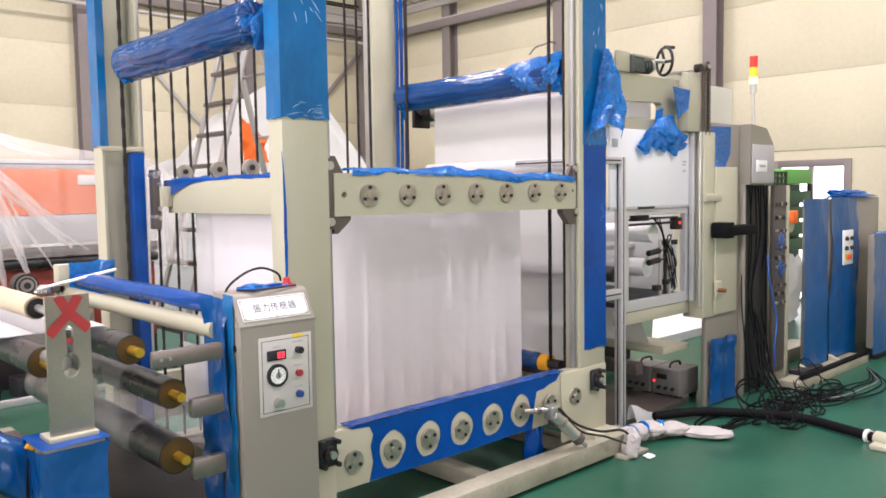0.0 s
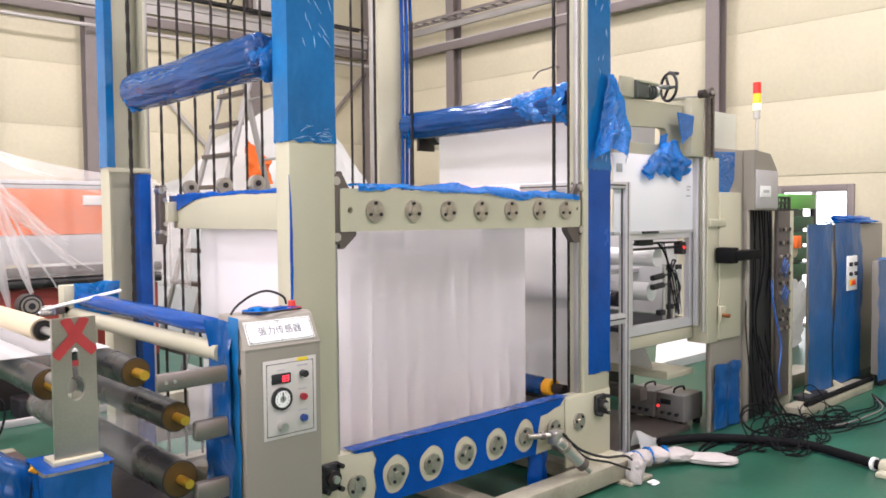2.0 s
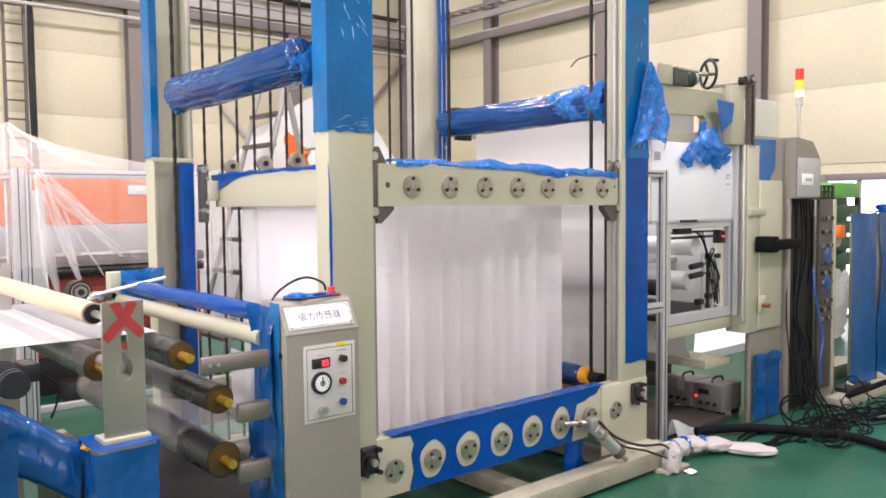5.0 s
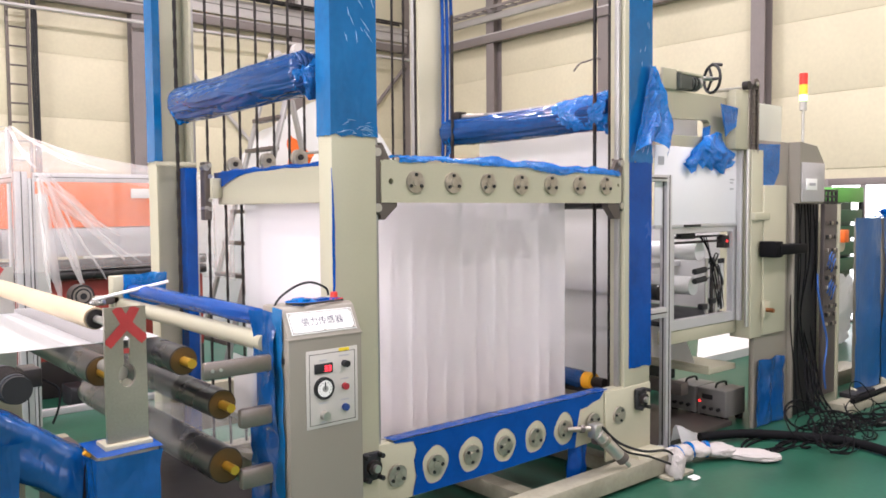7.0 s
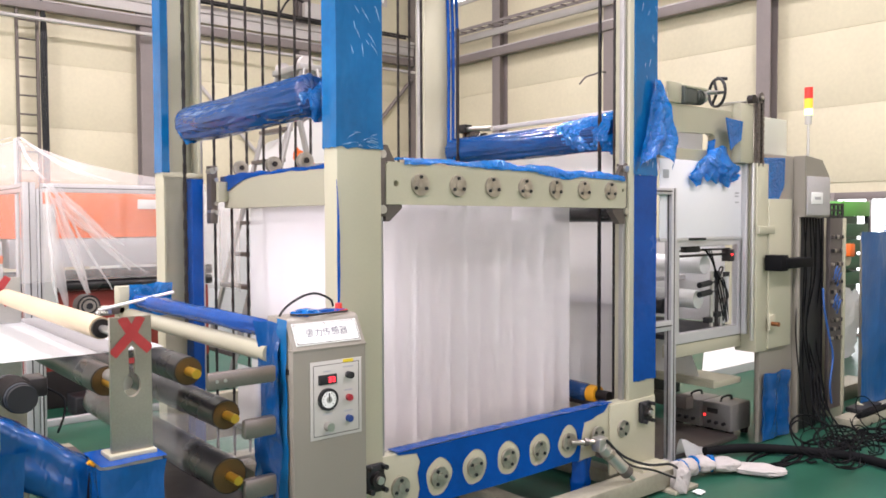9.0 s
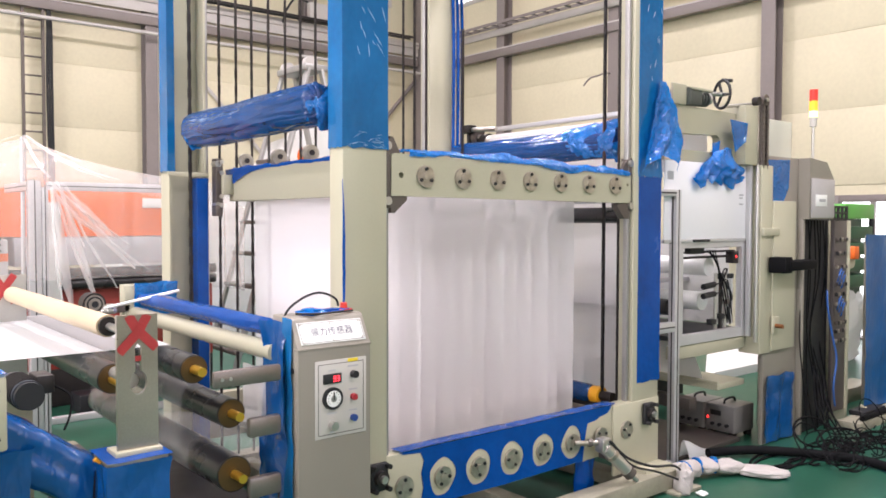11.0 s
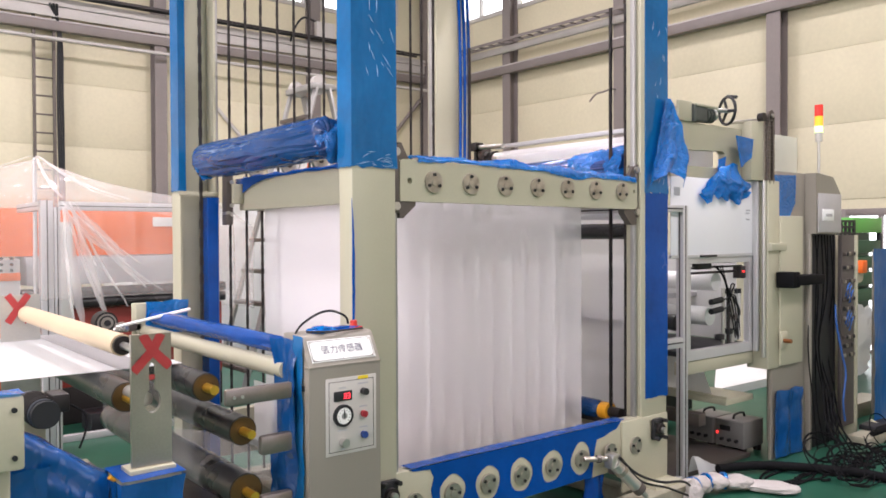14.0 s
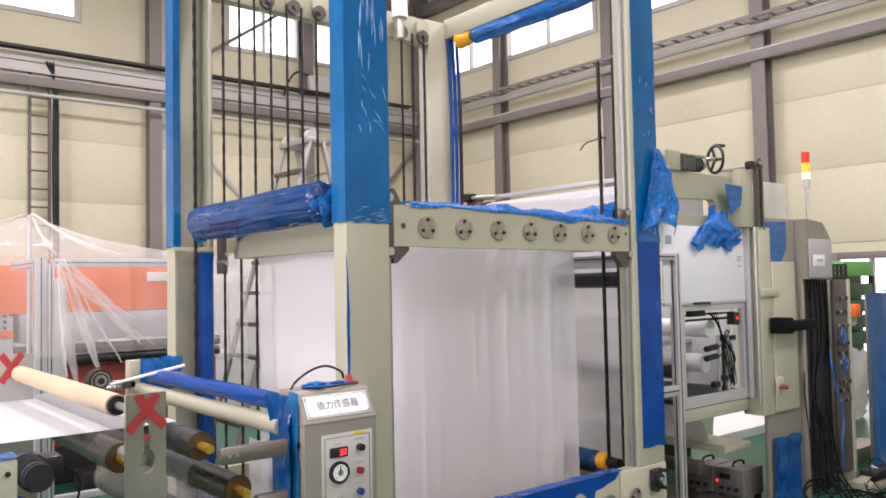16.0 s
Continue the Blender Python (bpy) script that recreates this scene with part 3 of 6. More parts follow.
# guide rails beside the posts
for x, y in ((1.917, 2.72), (3.535, 2.72), (1.822, 4.33), (3.43, 4.38)):
    part("guide_rail", B(x, x + 0.02, y, y + 0.03, 0.5, TOP - 0.05, 0.002), LADDER_ALU, acc)
# beams
part("lower_beam", B(1.915, 3.565, 2.708, 2.768, 0.245, 0.505, 0.004), CREAM, acc)
part("lower_beam", B(1.82, 3.46, 4.33, 4.39, 0.245, 0.505, 0.004), CREAM, acc)
part("lower_plate", B(3.4, 3.8, 2.694, 2.707, 0.12, 0.5, 0.003), CREAM, acc)
part("lower_cross_beam", B(3.6, 3.68, 2.8, 4.36, 0.28, 0.42, 0.004), CREAM, acc)
part("top_beam", B(1.82, 3.46, 4.33, 4.41, 3.22, 3.4, 0.005), CREAM, acc)
part("top_beam", B(1.915, 3.565, 2.71, 2.79, 3.24, 3.42, 0.005), CREAM, acc)
part("top_beam", B(1.68, 1.78, 2.8, 4.31, 3.24, 3.4, 0.005), CREAM, acc)
part("top_beam", B(3.62, 3.72, 2.8, 4.36, 3.3, 3.44, 0.005), CREAM, acc)
part("base_rail", B(1.6, 3.85, 2.55, 2.67, 0.02, 0.12, 0.006), WORN_SHADED_CREAM, acc)
part("base_rail", B(1.6, 3.85, 4.32, 4.44, 0.02, 0.12, 0.006), WORN_SHADED_CREAM, acc)
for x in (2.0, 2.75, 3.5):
    part("base_cross", B(x, x + 0.1, 2.67, 4.32, 0.02, 0.1, 0.005), WORN_SHADED_CREAM, acc)
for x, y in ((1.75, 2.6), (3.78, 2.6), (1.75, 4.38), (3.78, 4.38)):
    part("foot", B(x - 0.09, x + 0.13, y - 0.12, y + 0.08, 0, 0.02, 0.003), WORN_SHADED_CREAM, acc)
part("base_foot_plate", B(3.565, 3.805, 2.6, 2.8, 0.0, 0.14, 0.004), CREAM, acc)


def flange(parent, x, z, y=2.705, r=0.047, ang=0.3):
    f = part("flange", Rd((x, y, z), (x, y - 0.012, z), r, 28), FLANGE_STEEL, parent, "round steel bearing flange")
    part("groove", Rd((x, y - 0.012, z), (x, y - 0.0128, z), r * 0.42, 20), PLATE_STEEL, f)
    part("hub", Rd((x, y - 0.0128, z), (x, y - 0.016, z), r * 0.34, 16), FLANGE_STEEL, f)
    for k in range(3):
        a = ang + math.pi / 2 + 2 * math.pi * k / 3
        part("bolt", Rd((x + r * 0.68 * math.cos(a), y - 0.012, z + r * 0.68 * math.sin(a)), (x + r * 0.68 * math.cos(a), y - 0.0175, z + r * 0.68 * math.sin(a)), r * 0.17, 10), BLACK, f)
    return f


LOW = [2.005 + 0.2143 * k for k in range(8)]
for k, x in enumerate(LOW):
    flange(acc, x, 0.36, y=2.706 if k < 6 else 2.693, ang=0.5 * k)
    part("roller", Rd((x, 2.77, 0.36), (x, 4.33, 0.36), 0.05, 24), STEEL, acc)
# masking film on the lower beam, with cut-outs round the flanges
outer = [(1.985, 0.508), (2.0, 0.498), (2.095, 0.49), (2.115, 0.45), (2.1, 0.4), (2.112, 0.33), (2.09, 0.25), (2.6, 0.245), (3.1, 0.25), (3.16, 0.245), (3.18, 0.37), (3.2, 0.44), (3.26, 0.445), (3.3, 0.46), (3.36, 0.47), (3.39, 0.5), (3.4, 0.508)]
cuts = []
for k in range(1, 6):
    rng = random.Random(k)
    p1, p2, a1 = rng.uniform(0, 6.28), rng.uniform(0, 6.28), rng.uniform(0.03, 0.08)
    cuts.append([(LOW[k] + 0.075 * (1 + a1 * math.sin(3 * q + p1)) * math.cos(q), 0.362 + 0.08 * (1 + a1 * math.sin(2 * q + p2) + 0.02 * math.sin(5 * q)) * math.sin(q)) for q in [2 * math.pi * j / 32 for j in range(32)]])
part("masking_film", plate(outer, cuts, 2.7035, 0.003), BLUE_TAPE, acc, "blue masking film cut out round the flanges")
part("masking_film", crumple(1.985, 3.42, 160, 8, lambda u, v: (u, 2.701 + 0.07 * v, 0.513), 0.003, 1, 0.8), BLUE_TAPE, acc, "blue masking film folded over the beam")
part("hanging_film", crumple(0.05, 0.25, 10, 10, lambda u, v: (3.12 + 0.16 * v, 2.72 + 0.02 * math.sin(v * 9), u), 0.02, seed=3), BLUE_TAPE, acc, "loose flap of blue film")


def bearing(x, z, y=2.7):
    b = thing("bearing_block", (x, y, z), "black flanged bearing bolted to the frame", "bearing", "frame bearings")
    part("housing", B(x - 0.045, x + 0.045, y - 0.03, y - 0.001, z - 0.06, z + 0.06, 0.012), BLACK, b)
    part("hub", Rd((x, y - 0.03, z), (x, y - 0.05, z), 0.032, 20), DARK_STEEL, b)
    part("shaft", Rd((x, y - 0.05, z), (x, y - 0.065, z), 0.016, 14), STEEL, b)
    for sx, sz in ((-1, 1), (1, 1), (-1, -1), (1, -1)):
        part("bolt", Rd((x + 0.034 * sx, y - 0.03, z + 0.047 * sz), (x + 0.034 * sx, y - 0.055, z + 0.047 * sz), 0.011, 8), BLACK, b)


bearing(1.86, 0.435)
bearing(3.685, 0.425, 2.694)
# side actuator under the lower beam
act = thing("actuator", (3.3, 2.66, 0.2), "small steel pneumatic actuator with a black hose", "actuator")
part("elbow", Rd((3.08, 2.69, 0.358), (3.2, 2.64, 0.352), 0.014, 14), PLATE_STEEL, act)
part("union", Rd((3.15, 2.662, 0.355), (3.17, 2.652, 0.354), 0.021, 6), ARM_STEEL, act)
part("head", B(3.2, 3.27, 2.6, 2.66, 0.3, 0.375, 0.01), STEEL, act)
part("cylinder", Rd((3.24, 2.62, 0.32), (3.36, 2.575, 0.195), 0.033, 20), STEEL, act)
part("collar", Rd((3.27, 2.609, 0.29), (3.285, 2.603, 0.274), 0.038, 20), PLATE_STEEL, act)
part("end_cap", Rd((3.36, 2.575, 0.195), (3.385, 2.566, 0.169), 0.036, 20), ARM_STEEL, act)
part("rod_end", Rd((3.385, 2.566, 0.169), (3.42, 2.553, 0.133), 0.014, 12), STEEL, act)
part("bracket", B(3.27, 3.36, 2.64, 2.69, 0.25, 0.29, 0.004), ARM_STEEL, act)
part("hose", tube([(3.25, 2.6, 0.36), (3.36, 2.57, 0.26), (3.5, 2.52, 0.2), (3.68, 2.5, 0.17), (3.8, 2.5, 0.08)], 0.007), BLACK, act)
part("hose", tube([(3.27, 2.6, 0.35), (3.38, 2.56, 0.22), (3.55, 2.51, 0.16), (3.78, 2.5, 0.06)], 0.006), BLACK, act)
# geared motor inside the frame, by post B
gm = thing("geared_motor", (3.6, 3.05, 0.42), "small motor in blue film with a yellow cap", "motor")
part("motor_body", wrinkled_roll(3.6, 3.0, 3.3, 0.49, 0.055, 0.012, 5, 14, 16), BLUE_FILM, gm)
part("cap", Rd((3.6, 2.94, 0.49), (3.6, 3.0, 0.49), 0.05, 20), YELLOW, gm, "yellow end cap")
part("coupling", Rd((3.6, 2.86, 0.49), (3.6, 2.94, 0.49), 0.03, 16), DARK_STEEL, gm)
part("foot", B(3.57, 3.63, 2.9, 3.28, 0.421, 0.45, 0.003), DARK_STEEL, gm)

# top drive parts
for x, y in ((2.17, 4.28), (2.35, 4.28), (2.53, 4.28), (3.18, 4.28), (3.36, 4.28)):
    s = thing("sprocket", (x, y, 3.2), "steel chain sprocket under the top beam", "sprocket", "top sprockets")
    part("wheel", Rd((x, y - 0.012, 3.25), (x, y + 0.012, 3.25), 0.046, 24), ARM_STEEL, s)
    part("hub", Rd((x, y - 0.03, 3.25), (x, y + 0.05, 3.25), 0.015, 14), ARM_STEEL, s)
    part("hanger", B(x - 0.03, x + 0.03, y + 0.02, y + 0.05, 3.2, 3.36, 0.003), CREAM, s)
tm = thing("top_roller", (3.67, 4.2, 3.28), "blue film wrapped top roller with a yellow end cap", "roller")
part("film", wrinkled_roll(3.67, 2.8, 4.1, 3.26, 0.05, 0.02, 8), BLUE_BAG, tm)
part("cap", Rd((3.67, 4.1, 3.27), (3.67, 4.24, 3.27), 0.045, 18, r2=0.06), YELLOW, tm, "yellow end cap")
tp = thing("pneumatic_valve", (3.12, 4.25, 3.3), "grey valve with steel fittings hanging from the top beam", "valve")
part("body", Rd((3.12, 4.22, 3.32), (3.12, 4.22, 3.44), 0.055, 18), WHITE, tp)
part("fitting", Rd((3.12, 4.22, 3.18), (3.12, 4.22, 3.32), 0.03, 14), STEEL, tp)


# ---- chains ----
def chain_mesh(length, w):
    bm = bmesh.new()
    n = int(length / 0.05)
    for k in range(n):
        a = w if k % 2 else w * 0.62
        b = w * 0.62 if k % 2 else w
        box(bm, -a, a, -b, b, k * 0.05, k * 0.05 + 0.055)
    return bm


def chain(x, y, z0, length, w=0.007):
    ob = solo("chain", chain_mesh(length, w), DARK_STEEL, "dark oiled steel lifting chain", "chain", "lifting chains")
    ob.location = (x, y, z0)
    return ob


first = chain(1.883, 4.27, 0.15, 3.1)
for x in (1.984, 2.08, 2.187, 2.296, 2.398, 2.502, 2.61, 3.167, 3.26, 3.36):
    copy_thing(first, pose(x, 4.27, 0.15))
thick = chain(1.762, 2.86, 0.9, 2.4, 0.009)
for x, y in ((1.684, 4.2), (3.6, 2.937), (3.6, 2.83), (3.6, 4.17)):
    copy_thing(thick, pose(x, y, 0.9 if x < 2 else 0.45))

# ---- carriage ----
car = thing("carriage", (2.7, 2.7, 1.61), "cream painted roller carriage with steel flanges and loose blue film", "machine carriage")
part("beam", plate([(1.945, 1.522), (3.535, 1.515), (3.545, 1.53), (3.545, 1.66), (3.53, 1.675), (2.1, 1.7), (1.96, 1.7), (1.945, 1.69)], [ring(1.995, 1.61, 0.013), ring(3.518, 1.612, 0.009)], 2.708, 0.05), CREAM, car)
part("beam", B(1.93, 1.99, 2.76, 4.25, 1.525, 1.7, 0.004), CREAM, car)
part("beam", B(1.93, 3.42, 4.2, 4.25, 1.525, 1.7, 0.004), CREAM, car)
part("beam", B(3.45, 3.51, 2.76, 4.2, 1.525, 1.66, 0.004), CREAM, car)
UP = [2.12 + 0.2145 * k for k in range(7)]
for k, x in enumerate(UP):
    flange(car, x, 1.608, 2.708, ang=0.06 * (k % 3))
    part("roller", Rd((x, 2.76, 1.608), (x, 4.2, 1.608), 0.05, 24), STEEL, car)
for x0, x1, y in ((1.917, 1.945, 2.712), (3.54, 3.562, 2.712), (1.84, 1.88, 4.22)):
    part("guide_bracket", B(x0, x1, y, y + 0.06, 1.47, 1.76, 0.003), ARM_STEEL, car, "dark steel guide bracket")
    part("guide_wheel", Rd((x0 + 0.01, y - 0.008, 1.73), (x0 + 0.01, y + 0.05, 1.73), 0.018, 14), STEEL, car)
    part("guide_wheel", Rd((x0 + 0.01, y - 0.008, 1.5), (x0 + 0.01, y + 0.05, 1.5), 0.018, 14), STEEL, car)
part("gusset", plate([(1.945, 1.45), (1.965, 1.45), (2.03, 1.505), (2.03, 1.521), (1.945, 1.521)], [], 2.715, 0.04), ARM_STEEL, car)
part("gusset", plate([(3.44, 1.513), (3.44, 1.495), (3.5, 1.43), (3.545, 1.43), (3.545, 1.513)], [], 2.715, 0.04), ARM_STEEL, car)
part("chain_anchor", plate([(3.47, 1.67), (3.545, 1.67), (3.545, 1.75), (3.525, 1.75)], [], 2.72, 0.02), ARM_STEEL, car)
part("chain_anchor", plate([(1.945, 1.7), (2.0, 1.7), (1.96, 1.77), (1.945, 1.77)], [], 2.72, 0.02), ARM_STEEL, car)
for y in (4.1, 3.72, 3.4, 3.1):
    p = part("pulley", Rd((1.96, y - 0.012, 1.742), (1.96, y + 0.012, 1.742), 0.042, 24), FLANGE_STEEL, car, "grooved steel pulley")
    part("pulley_ring", Rd((1.96, y - 0.014, 1.742), (1.96, y - 0.012, 1.742), 0.027, 20), PLATE_STEEL, p)
    part("pulley_hub", Rd((1.96, y - 0.02, 1.745), (1.96, y - 0.012, 1.745), 0.014, 14), DARK_STEEL, p)
def beam_film(u, v):
    """Film bunched on the beam's top edge, with a short lip over its face."""
    top = 1.7 - 0.0175 * (u - 2.1)
    if v < 0.3:
        return (u, 2.702, top + 0.008 - (0.3 - v) / 0.3 * (0.016 + 0.01 * math.sin(u * 4.2 + 1) + 0.007 * math.sin(u * 13)))
    w = (v - 0.3) / 0.7
    return (u, 2.702 + 0.075 * w, top + 0.008 + 0.034 * math.sin(math.pi * w) * (0.65 + 0.25 * math.sin(u * 5.3) + 0.2 * math.sin(u * 17 + w * 4)))


part("blue_film", crumple(2.03, 3.53, 210, 16, beam_film, 0.009, 2, 0.5), BLUE_BAG, car, "crinkled blue film along the beam")
part("blue_film", crumple(2.85, 4.2, 60, 5, lambda u, v: (1.927 + 0.06 * max(0, v - 0.3), u, 1.712 - (0.3 - v) * (0.06 + 0.25 * max(0, (u - 3.75))) if v < 0.3 else 1.712 + 0.004 * math.sin(u * 30)), 0.006, seed=6), BLUE_TAPE, car, "blue film peeling off the beam")
part("blue_film", crumple(0, 1, 14, 6, lambda u, v: (1.922, 4.28 - 0.4 * u, 1.705 - v * 0.11 * min(1, 0.25 + u * 5) * (1 - u)), 0.003, seed=16), BLUE_TAPE, car, "folded flap of blue film")
part("corner_block", B(1.87, 1.93, 4.19, 4.25, 1.56, 1.67, 0.004), CREAM, car)
for z in (1.5, 1.55, 1.68, 1.74):
    part("bolt", Rd((1.86, 4.2, z), (1.86, 4.19, z), 0.012, 8), STEEL, car)
part("lower_arm", B(1.83, 1.87, 4.2, 4.26, 1.44, 1.5, 0.004), ARM_STEEL, car)


# ---- web between the rollers ----
def hanging_sheet(x, y0, y1, z0, z1, seed, dx=0.0):
    """One upright run of web, slightly bowed."""
    bm = bmesh.new()
    ny, nz = 14, 10
    g = [[bm.verts.new((x + dx + 0.006 * noise.noise(Vector((seed * 3.1, j * 0.35, 0.25 * i))), y0 + (y1 - y0) * j / ny + (0.004 * noise.noise(Vector((seed, i * 0.5, 3))) if j == 0 else 0), z0 + (z1 - z0) * i / nz)) for j in range(ny + 1)] for i in range(nz + 1)]
    for i in range(nz):
        for j in range(ny):
            bm.faces.new((g[i][j], g[i][j + 1], g[i + 1][j + 1], g[i + 1][j]))
    bmesh.ops.recalc_face_normals(bm, faces=bm.faces)
    return bm


low = thing("web_lower_runs", (2.7, 2.95, 0.41), "white nonwoven web rising from the lower rollers", "web")
for k in range(13):
    x = 2.06 + 0.1075 * k
    e = 2.95 + 0.014 * math.sin(k * 2.4)
    part("web_run", hanging_sheet(x, e, 4.2, 0.36, 0.64, k), WEB, low)
    part("web_run", hanging_sheet(x, e, 4.2, 0.62 - 0.169, 1.61, k, 0.002), WEB, car, "hanging run of white web")
for k, x in enumerate(UP):
    part("web_wrap", tube([(x, 2.95, 1.608), (x, 3.5, 1.608), (x, 4.2, 1.608)], 0.0525, 20), WEB, car, "web over the roller")

# ---- counterweights ----
def counterweight(x, y0, y1, z, seed, label):
    c = thing("counterweight", (x, (y0 + y1) / 2, z), label, "counterweight", "counterweights")
    part("wrap", wrinkled_roll(x, y0, y1, z, 0.088, 0.014, seed, 130, 64), BLUE_FILM, c)
    for e, s in ((y0, 1), (y1, -1)):
        part("end_wrap", bag(x, e + 0.03 * s, z - 0.01, 0.066, 0.04, 0.08, seed + e, 4, 0.35), BLUE_BAG, c, "gathered bright blue film end")
    return c


cw1 = counterweight(1.7, 2.85, 4.16, 2.05, 1, "counterweight bar wrapped in shiny dark blue film")
cw2 = counterweight(3.69, 2.87, 4.33, 2.02, 2, "counterweight bar wrapped in crinkled blue film by the far posts")
part("loose_film", crumple(0, 1, 60, 40, lambda u, v: (3.69 + (0.1 + 0.012 * math.sin(u * 11)) * math.cos(0.6 + 3.4 * v), 2.87 + 0.42 * u * (0.6 + 0.4 * math.sin(v * 3)), 2.025 + (0.1 + 0.03 * (1 - u)) * math.sin(0.6 + 3.4 * v)), 0.016, 9, 0.9), BLUE_BAG, cw2, "loose bunch of bright blue film")
part("loose_film", crumple(0, 1, 30, 20, lambda u, v: (3.6 + 0.09 * v, 4.22 + 0.1 * v, 2.06 - 0.24 * u * (1 - 0.5 * v)), 0.016, 5, 0.8), BLUE_BAG, cw2, "loose bunch of bright blue film")
def torn_bag(u, v):
    """A film bag taped to the post's edge: two tips with an arch between them."""
    xl, xr = np.interp(u, (0, 0.5, 1), (3.75, 3.665, 3.58)), np.interp(u, (0, 0.3, 0.7, 1), (3.8, 3.89, 3.955, 3.92))
    return (float(xl + (xr - xl) * v), 2.672 - 0.02 * math.sin(v * 13 + u * 3) * u - 0.025 * math.sin(math.pi * v) * u, 2.275 - 0.5 * u + 0.1 * u ** 3 * math.sin(math.pi * v) - 0.035 * (1 - v) * u ** 2)


solo("blue_bag", crumple(0, 1, 90, 50, torn_bag, 0.013, 4, 0.35), BLUE_BAG, "torn blue film bag taped to the post", "plastic film")

# ---- web leaving the accumulator ----
out = thing("outfeed_web", (4.08, 3.0, 0.3), "white web running up behind the accumulator", "web")
part("web_run", hanging_sheet(4.08, 3.02, 4.42, 0.3, 2.1, 77), WEB_BRIGHT, out)
part("web_wrap", Rd((4.14, 3.02, 2.09), (4.14, 4.42, 2.09), 0.0545, 30, caps=False), WEB, out, "web over the pull roller")
roll = thing("pull_roller", (4.14, 3.2, 2.09), "large bright steel roller with geared end on the station", "roller")
part("roll", Rd((4.14, 2.86, 2.09), (4.14, 4.48, 2.09), 0.053, 32), STEEL, roll)
part("end_disc", Rd((4.14, 4.48, 2.09), (4.14, 4.55, 2.09), 0.066, 24), DARK_STEEL, roll)
part("gear", Rd((4.1, 4.55, 2.13), (4.1, 4.59, 2.13), 0.055, 24), ARM_STEEL, roll)
part("gear_hub", Rd((4.1, 4.535, 2.13), (4.1, 4.55, 2.13), 0.022, 16), STEEL, roll)
part("cylinder", Rd((4.04, 4.3, 2.17), (4.04, 4.65, 2.19), 0.018, 12), STEEL, roll)
part("valve", B(4.0, 4.08, 4.56, 4.66, 2.16, 2.22, 0.004), DARK_STEEL, roll)
part("bracket", B(4.04, 4.2, 4.6, 4.63, 1.98, 2.2, 0.004), DARK_STEEL, roll)
part("stand", B(4.3, 4.4, 4.6, 4.66, 0.0, 2.06, 0.004), CREAM, roll)
part("stand_arm", B(4.1, 4.4, 4.63, 4.66, 2.0, 2.06, 0.004), CREAM, roll)
part("bar", B(4.14, 4.18, 2.86, 4.5, 2.17, 2.2, 0.004), ALU, roll)
for x, z in ((3.99, 1.53), (4.14, 0.97)):
    solo("idler_roller", Rd((x, 2.86, z), (x, 4.4, z), 0.05, 28), BLACK_ROLL, "dark grey idler roller across the web", "roller", "idler rollers", at=(x, 3.0, z))
solo("idler_roller", Rd((4.0, 2.96, 1.65), (4.0, 4.4, 1.65), 0.045, 28), WHITE_FILM, "idler roller covered by the white web", "roller", "idler rollers", at=(4.0, 3.0, 1.65))

# ---- control cabinet ----
cab = thing("control_cabinet", (1.55, 2.6, 0), "warm grey tension control cabinet with a sloped sign top", "control cabinet")
X0, X1, YF = 1.385, 1.695, 2.5
part("body", prism([(YF, 0), (YF, 1.035), (YF + 0.055, 1.135), (YF + 0.07, 1.145), (YF + 0.19, 1.145), (YF + 0.19, 0)], X0, X1), GREY_PAINT, cab)
part("top_seam", B(X0 - 0.002, X1 + 0.002, YF - 0.003, YF + 0.19, 1.028, 1.036, 0.001), GREY_PAINT, cab)
slope = math.degrees(math.atan2(0.1, 0.055))
mid = pose((X0 + X1) / 2, YF + 0.0275, 1.085, slope, 0, 0)


def slab(m, x0, x1, y0, y1, t, bev=0.0):
    bm = B(x0, x1, y0, y1, 0.0, t, bev)
    bmesh.ops.transform(bm, matrix=m, verts=bm.verts)
    return bm


sign = part("sign", slab(mid, -0.137, 0.137, -0.043, 0.043, 0.004, 0.001), WHITE, cab, "white sign plate with dark lettering")
for a in ((-0.133, 0.133, 0.037, 0.039), (-0.133, 0.133, -0.039, -0.037), (-0.133, -0.131, -0.037, 0.037), (0.131, 0.133, -0.037, 0.037)):
    part("border", slab(mid, *a, 0.0046), DARK_STEEL, sign)
for sx, sy in ((-0.125, 0.033), (0, 0.033), (0.125, 0.033), (-0.125, -0.033), (0, -0.033), (0.125, -0.033)):
    bm = Rd((sx, sy, 0.004), (sx, sy, 0.007), 0.0045, 10)
    bmesh.ops.transform(bm, matrix=mid, verts=bm.verts)
    part("screw", bm, STEEL, sign)
INK = mat("dark_ink", (0.05, 0.05, 0.09), 0.6, 0, 0.1)
words("\u5f35\u529b\u4f20\u611f\u5668", 0.036, mid @ pose(0, 0, 0.0042), INK, sign)
pan = part("panel", B(1.452, 1.672, YF - 0.004, YF - 0.0005, 0.7, 0.985, 0.001), PANEL_GREY, cab, "light control panel with dial, lamps and knobs")
for a in ((1.464, 1.66, 0.97, 0.972), (1.464, 1.66, 0.712, 0.714), (1.464, 1.466, 0.712, 0.972), (1.658, 1.66, 0.712, 0.972)):
    part("border", B(a[0], a[1], YF - 0.0046, YF - 0.0035, a[2], a[3]), DARK_STEEL, pan)
disp = part("display", B(1.484, 1.56, YF - 0.012, YF - 0.004, 0.9, 0.936, 0.002), BLACK, pan, "black display with red digits")
RED_GLOW = glow_mat("red_digits", (1.0, 0.05, 0.08), 2.5)
